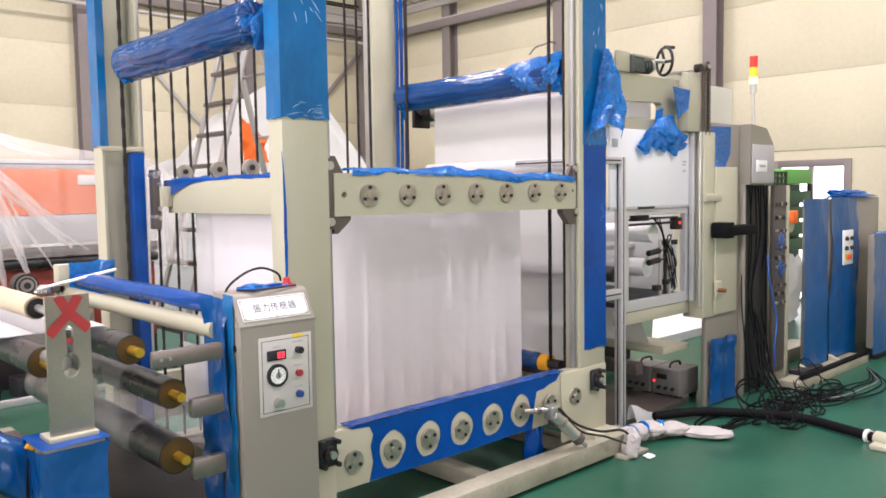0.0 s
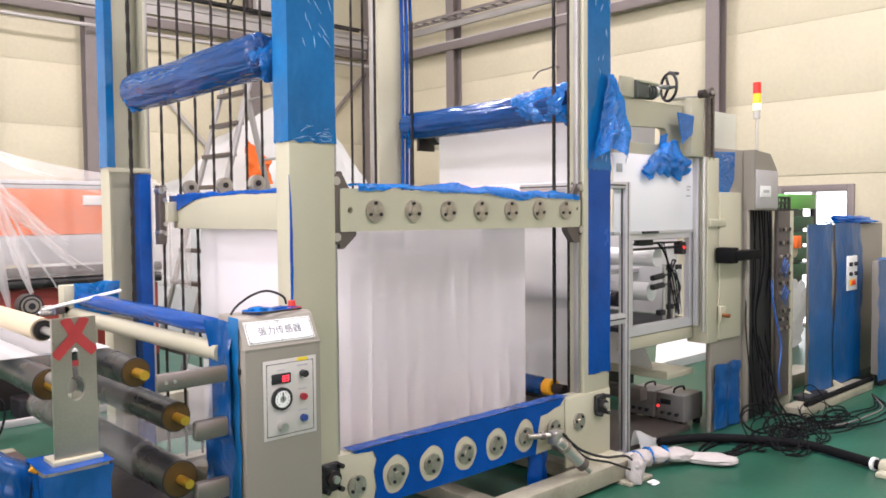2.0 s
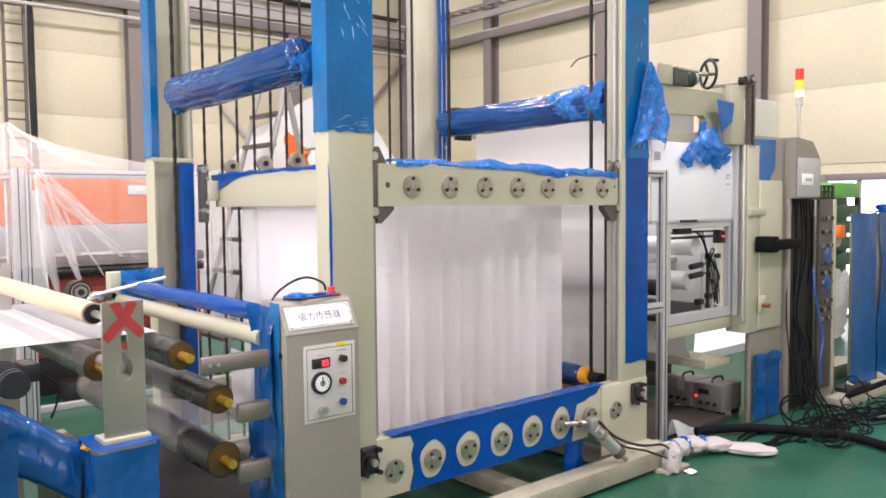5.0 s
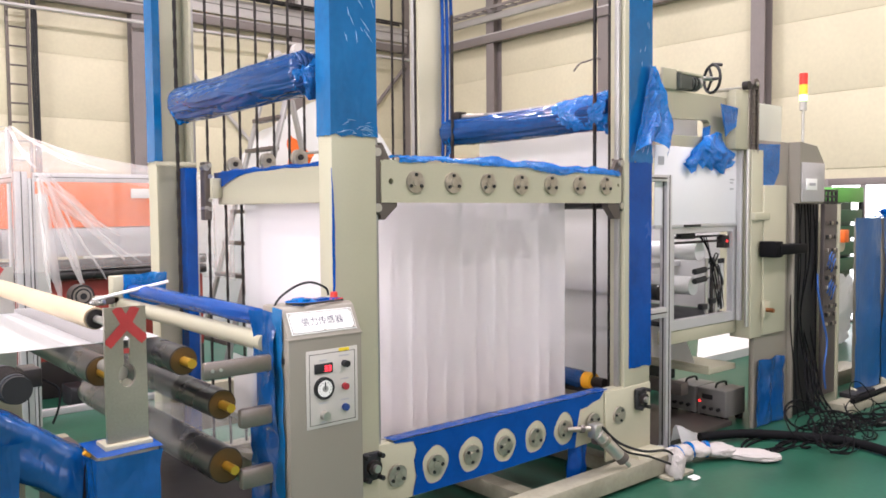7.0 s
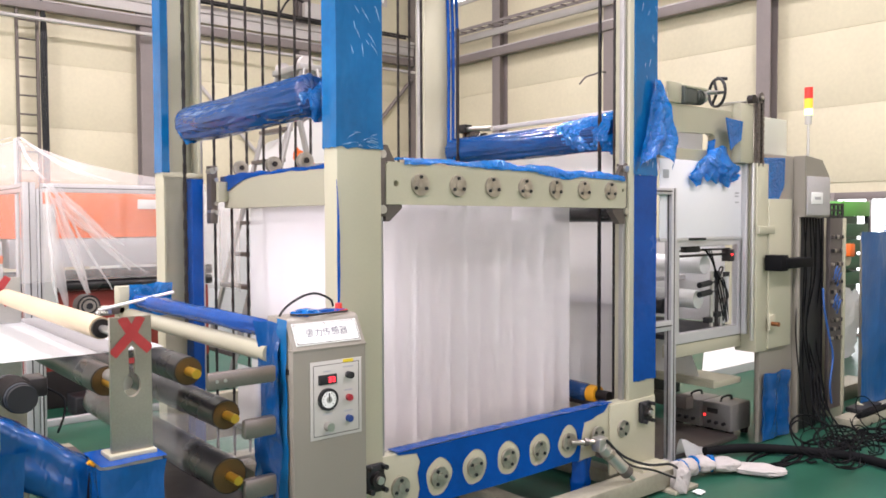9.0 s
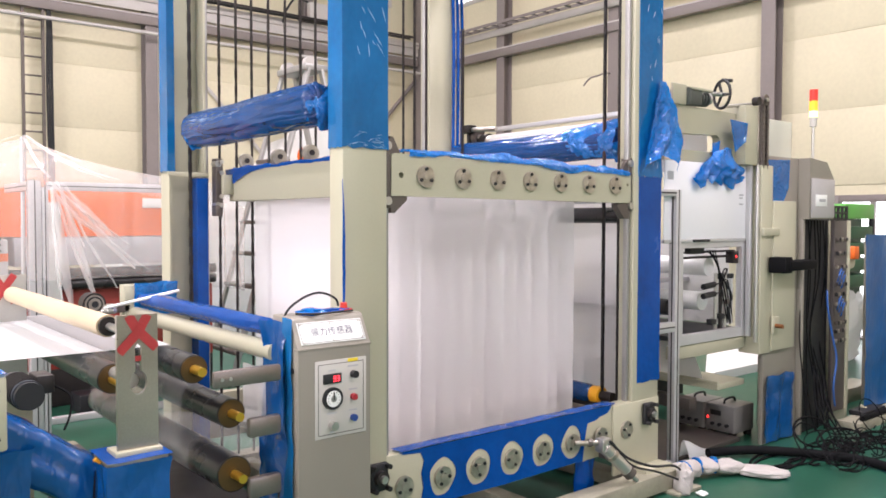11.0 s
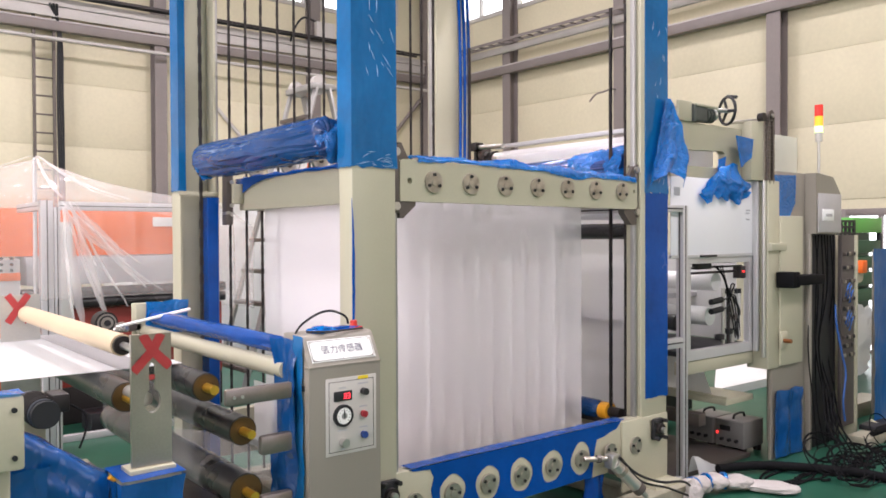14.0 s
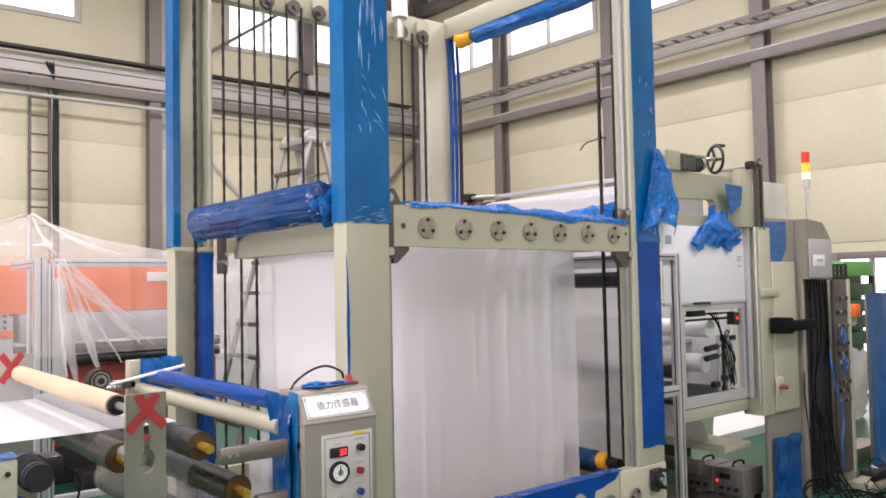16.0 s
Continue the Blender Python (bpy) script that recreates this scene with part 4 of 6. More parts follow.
for x in (1.523, 1.539):
    for a in ((0, 0.011, 0.016, 0.0185), (0, 0.011, 0.007, 0.0095), (0, 0.011, -0.002, 0.0005), (0.009, 0.0115, -0.002, 0.0185)):
        part("digit_bar", B(x + a[0], x + a[1], YF - 0.013, YF - 0.0115, 0.909 + a[2], 0.909 + a[3]), RED_GLOW, disp)
dial = part("dial", Rd((1.522, YF - 0.004, 0.845), (1.522, YF - 0.016, 0.845), 0.041, 30), BLACK, pan, "black dial with a white face")
part("dial_face", Rd((1.522, YF - 0.016, 0.845), (1.522, YF - 0.018, 0.845), 0.03, 30), WHITE, dial)
part("dial_core", Rd((1.522, YF - 0.018, 0.845), (1.522, YF - 0.0195, 0.845), 0.012, 20), LADDER_ALU, dial)
for k in range(11):
    q = math.radians(-135 + 27 * k)
    part("tick", Rd((1.522 + 0.024 * math.sin(q), YF - 0.018, 0.845 + 0.024 * math.cos(q)), (1.522 + 0.024 * math.sin(q), YF - 0.0188, 0.845 + 0.024 * math.cos(q)), 0.0018, 6), BLACK, dial)
part("pointer", B(1.52, 1.524, YF - 0.02, YF - 0.018, 0.84, 0.868), BLACK, dial)
part("knob", Rd((1.522, YF - 0.004, 0.745), (1.522, YF - 0.03, 0.745), 0.016, 24), STEEL, pan, "pale round knob")
part("knob", Rd((1.613, YF - 0.004, 0.925), (1.613, YF - 0.028, 0.925), 0.013, 20), BLACK, pan, "black selector knob")
part("button", Rd((1.613, YF - 0.004, 0.84), (1.613, YF - 0.02, 0.84), 0.0125, 20), DULL_RED, pan, "red push button")
part("button", Rd((1.613, YF - 0.004, 0.762), (1.613, YF - 0.02, 0.762), 0.013, 20), mat("blue_plastic", (0.02, 0.05, 0.2), 0.35), pan, "blue push button")
part("sticker", B(1.59, 1.635, YF - 0.0048, YF - 0.0036, 0.972, 0.984), mat("yellow_sticker", (0.8, 0.6, 0.03), 0.5), pan, "yellow sticker")
LINE = mat("faded_print", (0.4, 0.4, 0.42), 0.6)
for x, z, w in ((1.522, 0.947, 0.03), (1.522, 0.79, 0.04), (1.613, 0.955, 0.045), (1.613, 0.868, 0.036), (1.613, 0.79, 0.036), (1.522, 0.72, 0.02)):
    part("caption_bar", B(x - w / 2, x + w / 2, YF - 0.0046, YF - 0.0037, z - 0.003, z + 0.003), LINE, pan)
part("latch", B(X0 - 0.006, X0 + 0.01, YF + 0.03, YF + 0.09, 0.945, 0.965, 0.002), DARK_STEEL, cab)
part("film_strip", crumple(0.0, 1.13, 40, 8, lambda u, v: (X0 - 0.012 - 0.035 * v - 0.012 * math.sin(u * 9 + v * 3), YF + 0.07 + 0.13 * v, u), 0.016, seed=11), BLUE_STRIP, cab, "creased blue film hanging down the side")
part("film_strip", crumple(0.0, 1.14, 40, 4, lambda u, v: (X0 - 0.008, YF + 0.03 + 0.07 * v + 0.006 * math.sin(u * 8), u), 0.006, seed=12), BLUE_FLAT, cab, "creased blue film hanging down the side")
part("film_scrap", bag(1.5, 2.6, 1.155, 0.05, 0.035, 0.012, 13, 3, 0.6), BLUE_BAG, cab, "scrap of blue film on top")
part("film_scrap", bag(1.6, 2.62, 1.153, 0.06, 0.03, 0.008, 14, 3, 0.6), BLUE_TAPE, cab, "scrap of blue film on top")
buz = thing("buzzer", (1.64, 2.6, 1.146), "small red buzzer on a red base", "buzzer")
part("dome", Rd((1.645, 2.61, 1.147), (1.645, 2.61, 1.18), 0.017, 18, r2=0.013), RED, buz)
part("base", B(1.615, 1.675, 2.59, 2.635, 1.146, 1.157, 0.003), RED, buz)
solo("cable", tube([(1.62, 2.61, 1.17), (1.6, 2.6, 1.2), (1.53, 2.6, 1.225), (1.46, 2.62, 1.2), (1.4, 2.63, 1.14), (1.372, 2.62, 1.0), (1.37, 2.62, 0.6), (1.372, 2.62, 0.1)], 0.0045), BLACK, "thin black cable over the cabinet", "cable")
solo("cable", tube([(1.42, 2.58, 1.155), (1.5, 2.55, 1.152), (1.58, 2.56, 1.152), (1.66, 2.57, 1.152)], 0.004), BLACK, "thin black cable on the cabinet top", "cable")

# ---- infeed stand ----
inf = thing("infeed_stand", (1.2, 2.7, 0), "infeed roller stand with steel side plates and black rollers", "machine stand")
# slotted near plate with red tape
px0, px1, pz0, pz1, py = 0.731, 0.851, 0.815, 1.215, 2.4
cx, cz = 0.793, 1.012
slot = [(cx - 0.01, cz + 0.108)] + [(cx + 0.026 * math.cos(a), cz + 0.036 * math.sin(a)) for a in [math.radians(d) for d in range(110, 431, 20)]] + [(cx + 0.01, cz + 0.108), (cx, cz + 0.118)]
near = part("slotted_plate", plate(rect(px0, px1, pz0, pz1), [slot], py, 0.014), PLATE_STEEL, inf, "slotted steel side plate with a red tape cross")
for k, (xa, za, xb, zb) in enumerate(((0.765, 1.214, 0.793, 1.165), (0.82, 1.214, 0.793, 1.165), (0.8, 1.172, 0.737, 1.105), (0.786, 1.172, 0.846, 1.112))):
    dx_, dz_ = xb - xa, zb - za
    ln = math.hypot(dx_, dz_)
    ox, oz = -dz_ / ln * 0.014, dx_ / ln * 0.014
    part("red_tape", crumple(0, 1, 12, 6, lambda u, v: (min(0.8505, max(0.7315, xa + dx_ * u + ox * (2 * v - 1))), py - 0.0016 - 0.0009 * k, min(1.2145, za + dz_ * u + oz * (2 * v - 1))), 0.0012, k), RED_TAPE, near, "red tape strip")
part("red_tape", crumple(1.03, 1.11, 6, 3, lambda u, v: (cx - 0.012 + 0.024 * v, py + 0.006, 1.075 + (u - 1.03) * 0.2), 0.001, 7), RED_TAPE, near, "red tape behind the slot")
part("shaft_end", Rd((cx, py + 0.06, cz - 0.004), (cx, py + 0.22, cz - 0.004), 0.022, 18), STEEL, near)
part("plate_foot", B(px0 - 0.012, px1 + 0.006, py - 0.02, py + 0.07, 0.8, 0.815, 0.003), CREAM, inf)
ped = part("pedestal", B(0.69, 0.86, 2.34, 2.5, 0.0, 0.8, 0.006), CREAM, inf)
sleeve(ped, 0.68, 0.855, 2.33, 2.51, 0.02, 0.795, BLUE_STRIP, 21, 0.014)
part("film_top", crumple(0.68, 0.87, 8, 6, lambda u, v: (u, 2.33 + 0.18 * v, 0.803), 0.004, seed=3), BLUE_TAPE, ped)
part("far_plate", plate(rect(0.66, 0.82, 0.8, 1.25), [], 3.95, 0.014), STEEL, inf)
for s_ in (-1, 1):
    bm = B(-0.015, 0.015, -0.002, 0.0, -0.075, 0.075)
    bmesh.ops.transform(bm, matrix=pose(0.73, 3.948 - 0.0015 * (s_ > 0), 1.19, 0, 34 * s_, 0), verts=bm.verts)
    part("red_tape", bm, RED_TAPE, inf, "red tape on the far plate")
part("far_pedestal", B(0.66, 0.84, 3.95, 4.1, 0.0, 0.8, 0.006), CREAM, inf)
# far side bracket in blue film and near side plate
part("far_bracket", B(1.33, 1.6, 4.2, 4.28, 0.98, 1.16, 0.004), CREAM, inf)
part("film", crumple(1.38, 1.6, 14, 6, lambda u, v: (u, 4.19, 1.0 + 0.17 * v), 0.012, seed=8), BLUE_BAG, inf, "blue film over the bracket")
part("far_leg", B(1.36, 1.5, 4.22, 4.3, 0.0, 0.98, 0.005), CREAM, inf)
part("near_leg", B(1.4, 1.46, 2.7, 2.78, 0.0, 1.1, 0.005), CREAM, inf)
blue = part("blue_roller", wrinkled_roll(1.41, 2.66, 4.2, 1.09, 0.034, 0.009, 3, 40, 20), BLUE_TAPE, inf, "slim roller in blue film")
part("cream_roller", Rd((1.38, 2.65, 1.01), (1.38, 4.2, 1.01), 0.036, 26), CREAM, inf, "cream painted roller")
core = part("core_roller", Rd((0.76, 2.58, 1.165), (0.76, 3.93, 1.165), 0.035, 28), CREAM_ROLL, inf, "cream card core roller")
part("core_end", Rd((0.76, 2.565, 1.165), (0.76, 2.58, 1.165), 0.03, 20), DARK_STEEL, core)
part("core_shaft", Rd((0.76, 2.42, 1.165), (0.76, 2.57, 1.165), 0.012, 14), STEEL, core)
BLK = ((0.785, 0.99, 2.62, 0.048), (1.06, 0.985, 2.64, 0.049), (1.19, 0.815, 2.63, 0.052), (1.195, 0.6, 2.62, 0.064))
WEB_THIN = sheet_mat("thin_translucent_web", (0.75, 0.72, 0.71), 0.25, 0.26, 0.3, 0.5)
for x, z, y0, r in BLK:
    b = part("black_roller", Rd((x, y0, z), (x, 4.15, z), r, 30), BLACK_ROLL, inf, "glossy black rubber roller")
    part("roller_end", Rd((x, y0 - 0.004, z), (x, y0, z), r * 0.93, 28), mat("dark_bronze", (0.1, 0.06, 0.02), 0.4, 0.5), b)
    part("shaft", Rd((x, y0 - 0.075, z), (x, y0 - 0.004, z), 0.016, 18), BRASS, b, "brass coloured shaft")
part("arm_plate", B(1.09, 1.345, 2.545, 2.57, 0.925, 0.985, 0.01), SATIN_ARM, inf, "brown-grey steel arm")
for x in (1.12, 1.15):
    part("screw", Rd((x, 2.545, 0.955), (x, 2.54, 0.955), 0.006, 10), STEEL, inf)
part("shaft_block", B(1.22, 1.345, 2.545, 2.58, 0.735, 0.805, 0.012), SATIN_ARM, inf)
part("shaft_block", B(1.22, 1.345, 2.545, 2.58, 0.52, 0.595, 0.012), SATIN_ARM, inf)
part("sump", B(0.95, 1.6, 2.7, 4.2, 0.0, 0.26, 0.01), DARK_STEEL, inf)
part("base_beam", B(0.7, 1.7, 2.56, 2.66, 0.3, 0.38, 0.005), CREAM, inf)
part("base_beam", B(1.02, 1.1, 2.66, 4.2, 0.3, 0.38, 0.005), ARM_STEEL, inf)
part("base_leg", B(1.0, 1.1, 2.57, 2.65, 0.0, 0.3, 0.005), CREAM, inf)
part("base_leg", B(1.0, 1.1, 4.2, 4.28, 0.0, 0.38, 0.005), CREAM, inf)
# web across the infeed
iw = thing("infeed_web", (0.8, 2.9, 1.04), "white web sheet with a grey stripe entering over the rollers", "web")
part("web_sheet", B(-2.5, 1.06, 2.86, 4.1, 1.043, 1.0445), WHITE_FILM, iw)
part("stripe", B(0.83, 0.95, 2.865, 4.1, 1.0455, 1.046), mat("grey_stripe", (0.28, 0.27, 0.27), 0.5), iw, "grey stripe across the web")
part("web_wrap", Rd((1.06, 2.95, 0.985), (1.06, 4.1, 0.985), 0.0515, 30, caps=False), WEB_THIN, iw, "web round the roller")
part("web_wrap", Rd((1.19, 2.95, 0.815), (1.19, 4.1, 0.815), 0.0545, 30, caps=False), WEB_THIN, iw, "web round the roller")
part("web_wrap", Rd((1.195, 2.88, 0.6), (1.195, 4.1, 0.6), 0.0665, 30, caps=False), WEB_THIN, iw, "web round the roller")


def slant(p0, p1, y0, y1, n=8):
    bm = bmesh.new()
    rows = [[bm.verts.new((p0[0] + (p1[0] - p0[0]) * i / n, y0 + (y1 - y0) * j / n, p0[1] + (p1[1] - p0[1]) * i / n + 0.004 * noise.noise(Vector((i, j * 0.7, p0[0] * 9))))) for j in range(n + 1)] for i in range(n + 1)]
    for i in range(n):
        for j in range(n):
            bm.faces.new((rows[i][j], rows[i][j + 1], rows[i + 1][j + 1], rows[i + 1][j]))
    return bm


part("web_span", slant((1.1, 0.97), (1.235, 0.835), 2.95, 4.1), WEB_THIN, iw, "thin web between rollers")
part("web_span", slant((1.136, 0.805), (1.13, 0.615), 2.95, 4.1), WEB_THIN, iw, "thin web between rollers")
part("web_span", slant((1.235, 0.56), (1.97, 0.4), 2.95, 4.1), WEB_THIN, iw, "thin web between rollers")
part("web_strip", slant((1.34, 0.95), (1.34, 0.72), 2.66, 2.85), WEB, iw, "short white flap of web")
# drive side at the front
dr = thing("unwind_drive", (0.5, 2.6, 0), "motor on a blue film wrapped arm beside a cream cover", "motor")
part("motor_body", Rd((0.52, 2.52, 0.99), (0.52, 2.7, 0.99), 0.043, 26), mat("dark_motor_paint", (0.03, 0.035, 0.045), 0.45, 0.2), dr)
for k in range(7):
    part("fin", Rd((0.52, 2.54 + 0.02 * k, 0.99), (0.52, 2.546 + 0.02 * k, 0.99), 0.047, 24), DARK_STEEL, dr)
part("fan_cover", Rd((0.52, 2.5, 0.99), (0.52, 2.52, 0.99), 0.04, 24), BLACK, dr)
part("terminal_box", B(0.55, 0.6, 2.56, 2.66, 0.98, 1.035, 0.005), DARK_STEEL, dr)
part("cable", tube([(0.6, 2.58, 1.0), (0.64, 2.55, 0.97), (0.635, 2.53, 0.92), (0.61, 2.5, 0.88)], 0.0035), CABLE, dr)
part("plug", Rd((0.67, 2.42, 0.8), (0.685, 2.42, 0.785), 0.007, 14), YELLOW, dr, "yellow cable plug")
part("plug_cable", tube([(0.685, 2.42, 0.785), (0.69, 2.43, 0.77), (0.68, 2.44, 0.75), (0.67, 2.44, 0.6)], 0.005), CABLE, dr)
arm = part("arm", B(0.36, 0.48, 2.46, 2.6, 0.0, 0.79, 0.01), CREAM, dr)
bm = bmesh.new()
n_s, rows = 28, []
for i in range(25):
    row = []
    for k in range(n_s):
        a = 2 * math.pi * k / n_s
        c, s_ = math.cos(a), math.sin(a)
        f = 1 / max(abs(c), abs(s_)) ** 0.75
        d = 0.012 * noise.noise(Vector((i * 0.35, c * 2, s_ * 2 + 7)))
        row.append(bm.verts.new((0.48 * i / 24 + 0.01 * noise.noise(Vector((k * 0.6, i * 0.3, 1))), (0.075 * f + d) * c, (0.075 * f + d) * s_)))
    rows.append(row)
for a, b in zip(rows, rows[1:]):
    for k in range(n_s):
        bm.faces.new((a[k], a[(k + 1) % n_s], b[(k + 1) % n_s], b[k]))
bm.faces.new(rows[0]), bm.faces.new(rows[-1])
bmesh.ops.recalc_face_normals(bm, faces=bm.faces)
bmesh.ops.transform(bm, matrix=Matrix.Translation((0.31, 2.52, 0.97)) @ pose(0, 0, 0, 0, 36, 0), verts=bm.verts)
part("film", bm, BLUE_STRIP, arm, "thick blue film wrapping")
sleeve(arm, 0.34, 0.5, 2.43, 2.63, 0.0, 0.86, BLUE_STRIP, 33, 0.02)
part("cover", B(0.2, 0.42, 2.28, 2.36, 0.9, 1.095, 0.008), CREAM, dr, "cream cover with black screws")
for x, z in ((0.395, 1.06), (0.395, 0.935), (0.3, 1.06)):
    part("screw", Rd((x, 2.278, z), (x, 2.27, z), 0.007, 10), BLACK, dr)
part("cover_top_film", crumple(0.2, 0.42, 8, 4, lambda u, v: (u, 2.28 + 0.08 * v, 1.1), 0.005, seed=9), BLUE_BAG, dr)
part("column", B(0.22, 0.4, 2.36, 2.5, 0.0, 0.95, 0.006), CREAM, dr)
hw = thing("hand_brake", (1.16, 4.22, 1.0), "round handwheel hub with a white lever", "handwheel")
part("hub", Rd((1.16, 4.12, 1.08), (1.16, 4.2, 1.08), 0.055, 24), DARK_STEEL, hw)
for r_, y_, m_ in ((0.046, 4.117, PLATE_STEEL), (0.038, 4.114, BLACK), (0.03, 4.111, PLATE_STEEL), (0.016, 4.106, BLACK)):
    part("hub_ring", Rd((1.16, y_, 1.08), (1.16, 4.12, 1.08), r_, 26), m_, hw)
part("clamp_body", B(1.2, 1.26, 4.09, 4.16, 1.03, 1.075, 0.006), PLATE_STEEL, hw)
for k in range(4):
    part("spring", Rd((1.19 + 0.016 * k, 4.09, 1.045), (1.198 + 0.016 * k, 4.08, 1.05), 0.014, 12), STEEL, hw)
part("lever", Rd((1.2, 4.1, 1.06), (1.5, 3.9, 1.145), 0.008, 10), WHITE, hw)
part("support", B(1.14, 1.36, 4.2, 4.24, 1.02, 1.06, 0.004), ARM_STEEL, hw)

# ---- covered machine behind ----
CLEAR = sheet_mat("clear_polythene", (0.95, 0.91, 0.89), 0.4, 0.27, 0.12, 0.6)
cov = thing("covered_machine", (1.6, 7.0, 0), "orange and grey machine with black rollers under clear plastic", "machine")
part("orange_panel", B(0.7, 2.9, 6.9, 7.3, 1.36, 1.74, 0.01), ORANGE, cov)
part("grey_panel", B(1.35, 2.9, 6.84, 7.25, 1.13, 1.355, 0.01), mat("light_grey_paint", (0.5, 0.5, 0.52), 0.4), cov)
for z in (1.07, 0.98):
    part("black_roller", Rd((1.3, 6.8, z), (2.95, 6.8, z), 0.04, 24), BLACK_ROLL, cov)
part("steel_roller", Rd((1.3, 6.86, 1.02), (2.95, 6.86, 1.02), 0.03, 20), STEEL, cov)
part("red_base", B(1.3, 2.95, 6.85, 7.25, 0.3, 0.93, 0.01), mat("dark_red_paint", (0.28, 0.04, 0.03), 0.5), cov)
part("plinth", B(0.7, 2.95, 6.85, 7.3, 0.0, 0.3, 0.01), DARK_STEEL, cov)
part("side_cabinet", B(0.6, 1.29, 6.75, 7.3, 0.3, 1.345, 0.01), mat("pale_grey_paint", (0.55, 0.55, 0.55), 0.4), cov)
part("orange_band", B(0.6, 1.29, 6.74, 6.748, 1.18, 1.24, 0.002), ORANGE, cov)
part("orange_band", B(0.6, 1.29, 6.74, 6.748, 0.35, 0.9, 0.002), ORANGE, cov)
for i in range(5):
    for j in range(3):
        part("button", Rd((0.95 + 0.07 * i, 6.75, 1.26 + 0.045 * j - 0.0), (0.95 + 0.07 * i, 6.735, 1.26 + 0.045 * j), 0.012, 10), BLACK, cov)
part("white_label", B(2.35, 2.7, 6.885, 6.899, 1.6, 1.68, 0.002), WHITE, cov)
alf = thing("aluminium_frame", (1.3, 6.0, 0), "guard frame of slotted aluminium profiles", "guard frame")


def profile(parent, x0, x1, y0, y1, z0, z1):
    """A slotted aluminium profile: a bar with grooves along its faces."""
    p = part("profile", B(x0, x1, y0, y1, z0, z1, 0.003), ALU, parent)
    d = (x1 - x0, y1 - y0, z1 - z0)
    k = d.index(max(d))
    g = 0.008
    if k == 2:
        xm, ym = (x0 + x1) / 2, (y0 + y1) / 2
        part("groove", B(xm - g / 2, xm + g / 2, y0 - 0.0012, y0 + 0.002, z0, z1), DARK_STEEL, p)
        part("groove", B(x0 - 0.0012, x0 + 0.002, ym - g / 2, ym + g / 2, z0, z1), DARK_STEEL, p)
    else:
        zm = (z0 + z1) / 2
        part("groove", B(x0, x1, y0 - 0.0012, y0 + 0.002, zm - g / 2, zm + g / 2) if k == 0 else B(x0 - 0.0012, x0 + 0.002, y0, y1, zm - g / 2, zm + g / 2), DARK_STEEL, p)


profile(alf, 1.275, 1.355, 6.0, 6.08, 0, 1.765)
profile(alf, 1.36, 1.4, 6.0, 6.08, 0, 1.72)
profile(alf, 1.4, 2.5, 6.0, 6.06, 1.7, 1.76)
profile(alf, 1.28, 1.34, 6.08, 6.8, 1.7, 1.76)
profile(alf, 2.5, 2.56, 6.0, 6.06, 0, 1.76)
part("white_door", B(1.405, 1.53, 6.2, 6.22, 0.85, 1.62, 0.003), WHITE, alf)
# clear plastic sheet from a peak down over the frame
APX = Vector((1.345, 6.45, 2.085))
cloth = bmesh.new()
base = [(-0.2, 5.9, 1.72), (0.6, 5.92, 1.73), (1.27, 5.95, 1.78), (1.9, 5.97, 1.785), (2.55, 5.98, 1.78), (3.0, 6.3, 1.6), (2.9, 7.3, 1.6), (1.4, 7.5, 1.7), (-0.2, 7.3, 1.6)]
n_r, rings_c = 12, []
dense = []
for a, b in zip(base, base[1:] + base[:1]):
    for j in range(8):
        dense.append(Vector(a).lerp(Vector(b), j / 8))
for i in range(1, n_r + 1):
    u = i / n_r
    rings_c.append([cloth.verts.new(APX.lerp(p, u) + Vector((0, 0, -0.05 * math.sin(math.pi * u))) + noise.noise_vector(p * 3 + Vector((0, 0, u * 3))) * 0.025) for p in dense])
rings_c.append([cloth.verts.new((p.x + 0.03 * math.sin(k * 1.7), p.y - 0.02 + 0.04 * math.sin(k * 2.3), p.z - 0.7)) for k, p in enumerate(dense)])
tip = cloth.verts.new(APX)
m = len(dense)
for k in range(m):
    cloth.faces.new((tip, rings_c[0][k], rings_c[0][(k + 1) % m]))
for a, b in zip(rings_c, rings_c[1:]):
    for k in range(m):
        cloth.faces.new((a[k], a[(k + 1) % m], b[(k + 1) % m], b[k]))
sheet = thing("plastic_sheet", (1.34, 6.45, 1.0), "clear plastic dust sheet draped from a peak over the frame", "plastic sheet")
part("drape", cloth, CLEAR, sheet)
FOLD = sheet_mat("creased_polythene", (0.97, 0.95, 0.94), 0.4, 0.36, 0.2, 0.6)
rng_f = random.Random(21)
for k in range(11):
    a = (rng_f.uniform(1.38, 1.5), 1.76 - rng_f.uniform(0, 0.06))
    spread = 0.06 + 0.055 * k
    b = (a[0] + spread, a[1] - rng_f.uniform(0.5, 0.95) + 0.03 * k)
    w = (0.03, 0.07, 0.02, 0.05)[k % 4]
    bow = rng_f.uniform(-0.02, 0.08)
    part("fold", crumple(0, 1, 26, 6, lambda u, v: (a[0] + (b[0] - a[0]) * u + w * (0.25 + 0.9 * math.sin(u * 3.1)) * (v - 0.5), 5.93 - 0.025 * math.sin(v * 3.1), a[1] + (b[1] - a[1]) * u - bow * math.sin(math.pi * u)), 0.009, seed=k), FOLD, sheet, "bright crease in the plastic")
